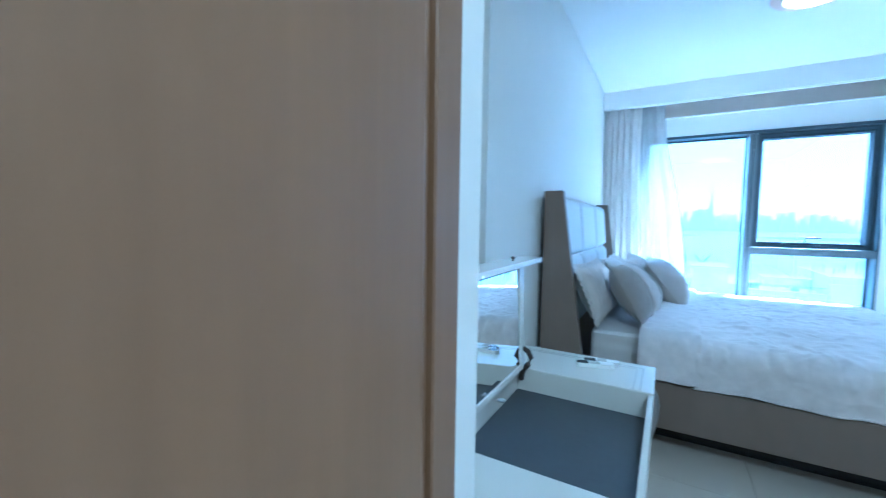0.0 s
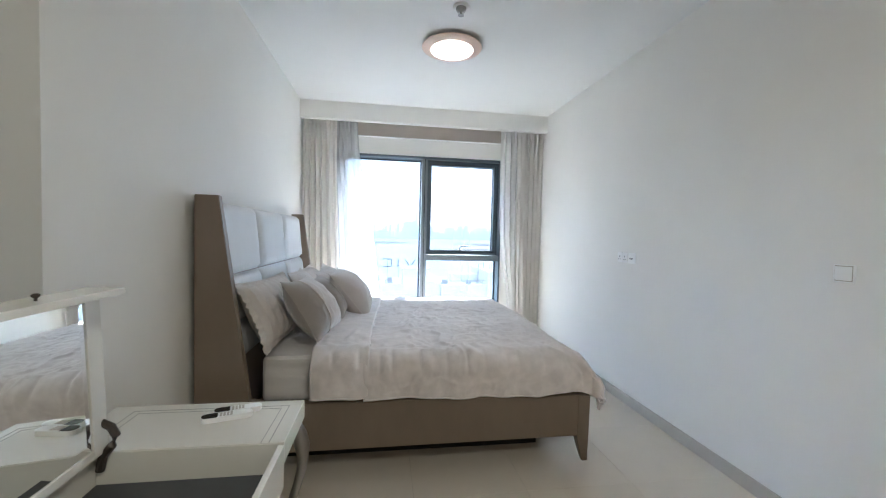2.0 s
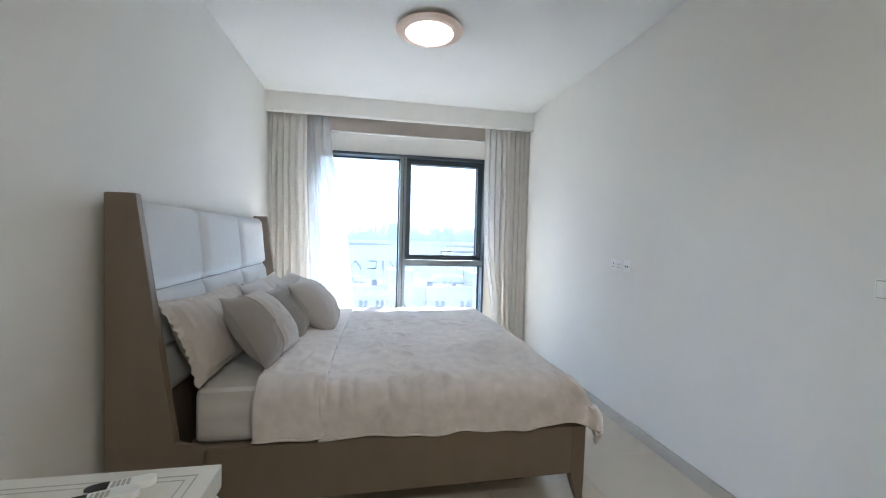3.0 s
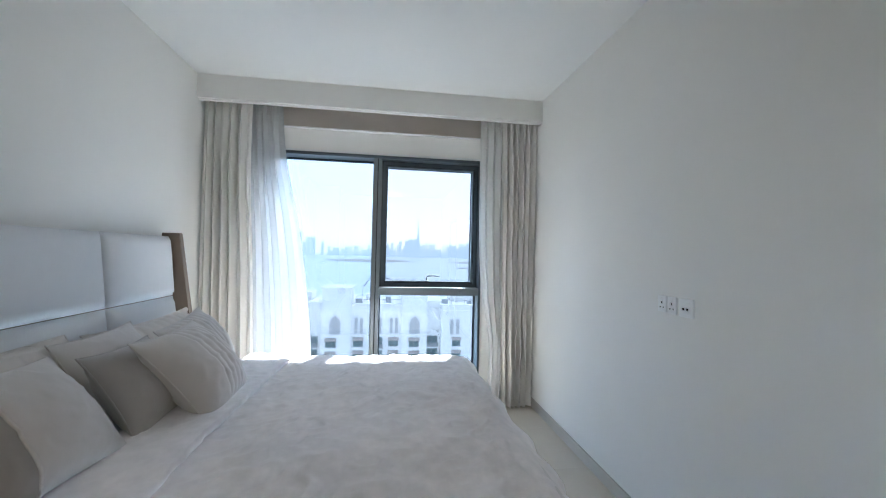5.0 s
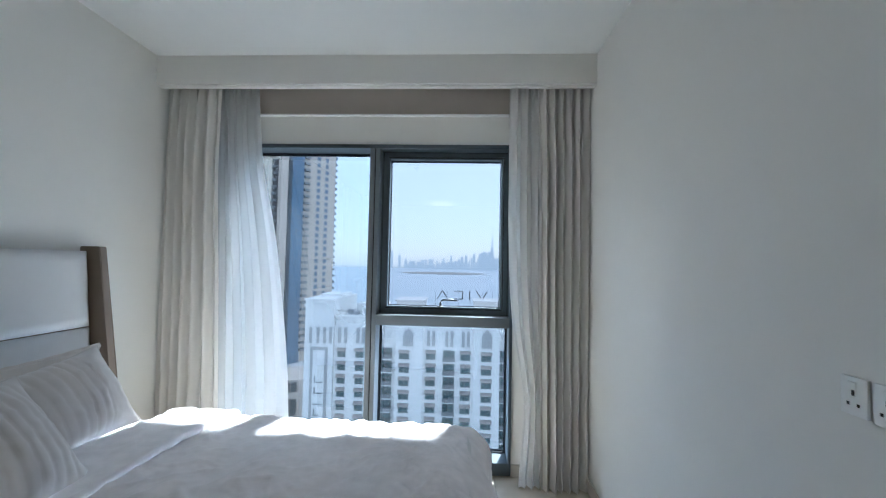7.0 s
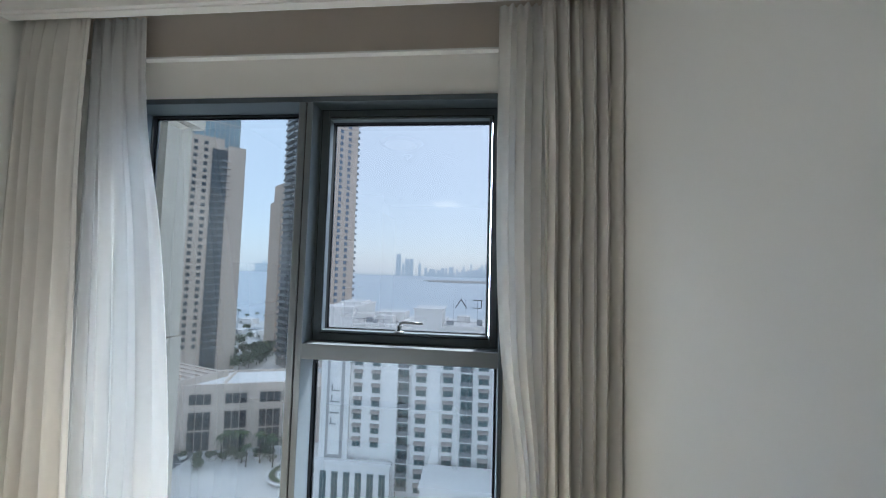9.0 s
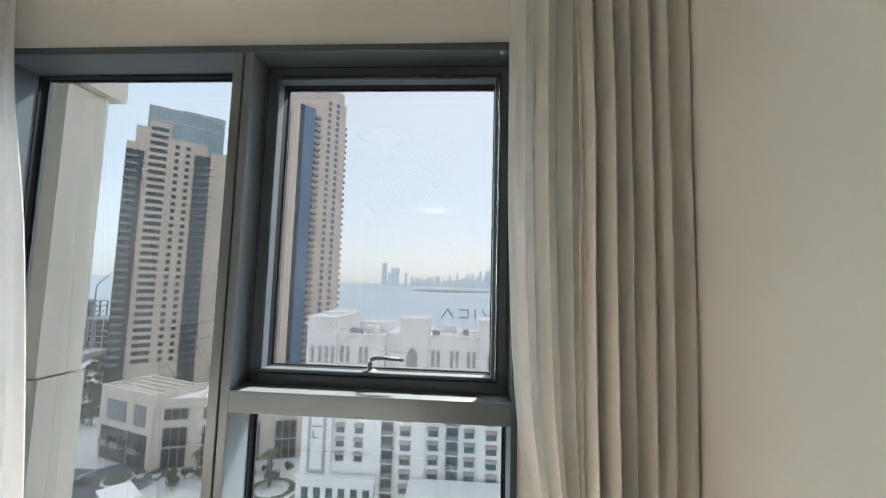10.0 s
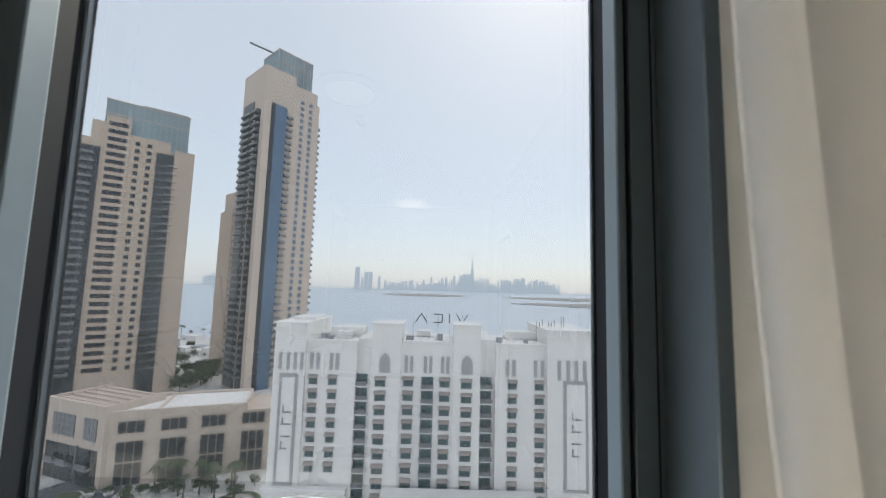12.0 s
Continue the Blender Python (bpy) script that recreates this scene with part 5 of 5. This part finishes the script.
def plant(x, y, s, kind_, k):
    crown, trunk = (PALMS if kind_ == "palm" else TREES)[k % (2 if kind_ == "palm" else 3)]
    ob = empty("palm_tree" if kind_ == "palm" else "tree", label="date palm with drooping green fronds" if kind_ == "palm" else "small leafy green street tree", category="tree", group="palms in the streets" if kind_ == "palm" else "trees in the streets")
    for me, n in ((crown, "fronds" if kind_ == "palm" else "crown"), (trunk, "trunk")):
        o = new(n, me)
        o.parent = ob
    ob.matrix_world = Matrix.Translation((x, y, GZ)) @ Matrix.Rotation(k * 1.3, 4, "Z") @ Matrix.Scale(s, 4)


spots = []
for k in range(16):
    spots.append((-66 + k * 1.6 + rnd.uniform(-2, 2), 88 + rnd.uniform(-3, 5) + k * 0.35, rnd.uniform(0.4, 0.65), "tree"))
for k in range(10):
    spots.append((-62 + k * 2.2, 92 + rnd.uniform(-2, 2), rnd.uniform(0.7, 1.0), "palm"))
for k in range(26):
    spots.append((-118 + rnd.uniform(-14, 14), 190 + rnd.uniform(-22, 26), rnd.uniform(0.9, 1.7), "tree"))
for k in range(22):
    spots.append((-112 - k * 4.2 + rnd.uniform(-2, 2), 112 + k * 4.6 + rnd.uniform(-3, 3), rnd.uniform(0.6, 1.2), "tree"))
for k in range(30):
    spots.append((-200 + rnd.uniform(-50, 60), 225 + rnd.uniform(-30, 60), rnd.uniform(0.8, 1.5), "tree"))
for k in range(16):
    spots.append((-255 + k * 9, 322 + rnd.uniform(-4, 4), rnd.uniform(1.0, 1.4), "palm"))
for k in range(14):
    spots.append((-168 + rnd.uniform(-20, 12), 120 + k * 5.5, rnd.uniform(0.8, 1.3), "palm"))
for k, (x, y, s, q) in enumerate(spots):
    plant(x, y, s, q, k)
mast = empty("palm_mast", label="tall mast dressed as a palm near the shore", category="mast")
part("mast", tube_bm([(-199, 300, GZ), (-199, 300, GZ + 24)], [0.5, 0.3], 8), M_BALC, mast)
part("mast_head", tube_bm([(-199, 300, GZ + 20), (-199, 300, GZ + 24)], [1.6, 0.4], 8), M_LEAF, mast)


def car(x, y, yaw, m, label):
    ob = empty("car", label=label, category="car", group="cars on the road")
    prof = [(-2.2, 0.35), (2.2, 0.35), (2.2, 0.8), (1.3, 0.95), (0.6, 1.45), (-1.2, 1.45), (-1.9, 0.95), (-2.2, 0.9)]
    prism("body", prof, -0.9, 0.9, m, ob)
    for sx in (-1.3, 1.3):
        for sy in (-0.92, 0.78):
            bm = tube_bm([(sx, sy, 0.33), (sx, sy + 0.14, 0.33)], 0.33, 12)
            part("wheel", bm, M_BLACKP, ob)
    ob.matrix_world = pose(x, y, GZ + 0.06, 0, 0, yaw)


car(-100, 72, 60, M_STUCCO, "white saloon car on the asphalt road")
car(-129, 104, 52, M_CONC, "silver saloon car on the asphalt road")
car(-168, 146, 46, M_STUCCO, "white saloon car on the asphalt road")
for k in range(7):
    p = empty("street_planter", label="round white street planter with a low green shrub", category="planter", group="planters before the podium")
    part("pot", lathe_bm([(0.7, 0), (0.95, 0.5), (1.0, 0.9), (0.85, 0.9)], (0, 0, 0), 14), M_STUCCO, p)
    shrub = new("shrub", TREES[1][0])
    shrub.parent = p
    shrub.matrix_world = Matrix.Translation((0, 0, 0.1)) @ Matrix.Scale(0.5, 4)
    p.matrix_world = Matrix.Translation((-74 + 3.6 * k, 90.6 + 0.57 * k, GZ))
for k in range(6):
    car(-134 - 4.3 * k, 122 + 5.0 * k, 48, (M_STUCCO, M_CONC, M_GLASSD)[k % 3], ("white", "silver", "dark")[k % 3] + " parked car beside the road")
car(-84.5, 85.6, 20, M_GLASSD, "dark saloon car on the drop-off road")

# ---- far shore, haze given by glowing colours ----
def land(name, x0, x1, y0, y1, seed, m):
    rr = random.Random(seed)
    n = 26
    verts = [(x0 + (x1 - x0) * i / n, y0 + (y1 - y0) * 0.5 * (1 - abs(math.sin(math.pi * i / n)) ** 0.6) + rr.uniform(-0.06, 0.06) * (y1 - y0), GZ + 0.2) for i in range(n + 1)]
    verts += [(x0 + (x1 - x0) * i / n, y1 - (y1 - y0) * 0.4 * (1 - abs(math.sin(math.pi * i / n)) ** 0.6), GZ + 0.2) for i in range(n + 1)]
    faces = [(i, i + 1, n + 2 + i, n + 1 + i) for i in range(n)]
    return mesh_ob(name, verts, faces, m, None, False, "low sand bank in the inlet, pale in the haze", category="sand bank", kind="backdrop")


land("sand_bank", -330, 130, 1900, 2500, 1, M_SAND)
land("sand_bank", 230, 2300, 1000, 1500, 2, M_SAND)
land("sand_bank", 330, 1500, 1700, 2400, 5, M_SAND)
box("backdrop_shore", (-4800, 4480, GZ), (4800, 4560, GZ + 22), M_SHORE_HAZE, label="far shore, a pale glowing strip with haze in its colour", category="shore", kind="backdrop")
sk = random.Random(11)
verts, faces = [], []


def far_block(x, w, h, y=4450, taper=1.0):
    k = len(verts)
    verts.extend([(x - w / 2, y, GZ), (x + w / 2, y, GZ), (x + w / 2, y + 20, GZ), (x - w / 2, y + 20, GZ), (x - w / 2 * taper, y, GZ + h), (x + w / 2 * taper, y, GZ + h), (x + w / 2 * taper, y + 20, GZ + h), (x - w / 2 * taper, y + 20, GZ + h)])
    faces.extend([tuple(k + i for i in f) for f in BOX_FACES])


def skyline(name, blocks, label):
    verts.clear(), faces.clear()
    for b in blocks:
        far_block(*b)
    # haze is in the towers' glow colour, not in the air
    mesh_ob(name, verts[:], faces[:], M_SKYLINE_HAZE, None, False, label, category="skyline", kind="backdrop")


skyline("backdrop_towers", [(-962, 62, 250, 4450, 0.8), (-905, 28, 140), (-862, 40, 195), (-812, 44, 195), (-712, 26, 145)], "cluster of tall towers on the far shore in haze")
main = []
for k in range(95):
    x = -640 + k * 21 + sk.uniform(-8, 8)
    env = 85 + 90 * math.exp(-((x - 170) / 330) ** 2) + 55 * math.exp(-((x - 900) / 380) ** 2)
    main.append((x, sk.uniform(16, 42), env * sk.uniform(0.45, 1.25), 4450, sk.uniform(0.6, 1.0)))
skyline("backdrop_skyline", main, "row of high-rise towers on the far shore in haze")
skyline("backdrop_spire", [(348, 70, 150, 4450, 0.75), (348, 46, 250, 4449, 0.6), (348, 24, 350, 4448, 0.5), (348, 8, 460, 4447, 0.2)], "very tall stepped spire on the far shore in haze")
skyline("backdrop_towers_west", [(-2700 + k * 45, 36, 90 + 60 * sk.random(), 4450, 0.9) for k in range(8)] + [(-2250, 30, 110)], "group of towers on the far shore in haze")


# ---- floor tiles ----
TS, J = 0.6, 0.0008
tile_meshes = {}
for i in range(6):
    for j in range(11):
        x0, x1 = max(0.0, -0.05 + i * TS), min(W, -0.05 + (i + 1) * TS)
        y0, y1 = max(YB, 0.27 - (j + 1) * TS), 0.27 - j * TS
        if x1 - x0 < 0.02 or y1 - y0 < 0.02:
            continue
        key = (round(x1 - x0, 4), round(y1 - y0, 4))
        if key not in tile_meshes:
            bm = box_bm((-key[0] / 2 + J / 2, -key[1] / 2 + J / 2, -0.006), (key[0] / 2 - J / 2, key[1] / 2 - J / 2, 0.0), 0.0008, 1)
            me = bpy.data.meshes.new("tile")
            bm.to_mesh(me)
            bm.free()
            me.materials.append(M_TILE)
            tile_meshes[key] = me
        o = new("tile", tile_meshes[key])
        o.location = ((x0 + x1) / 2, (y0 + y1) / 2, FZ)
        o.parent = floor
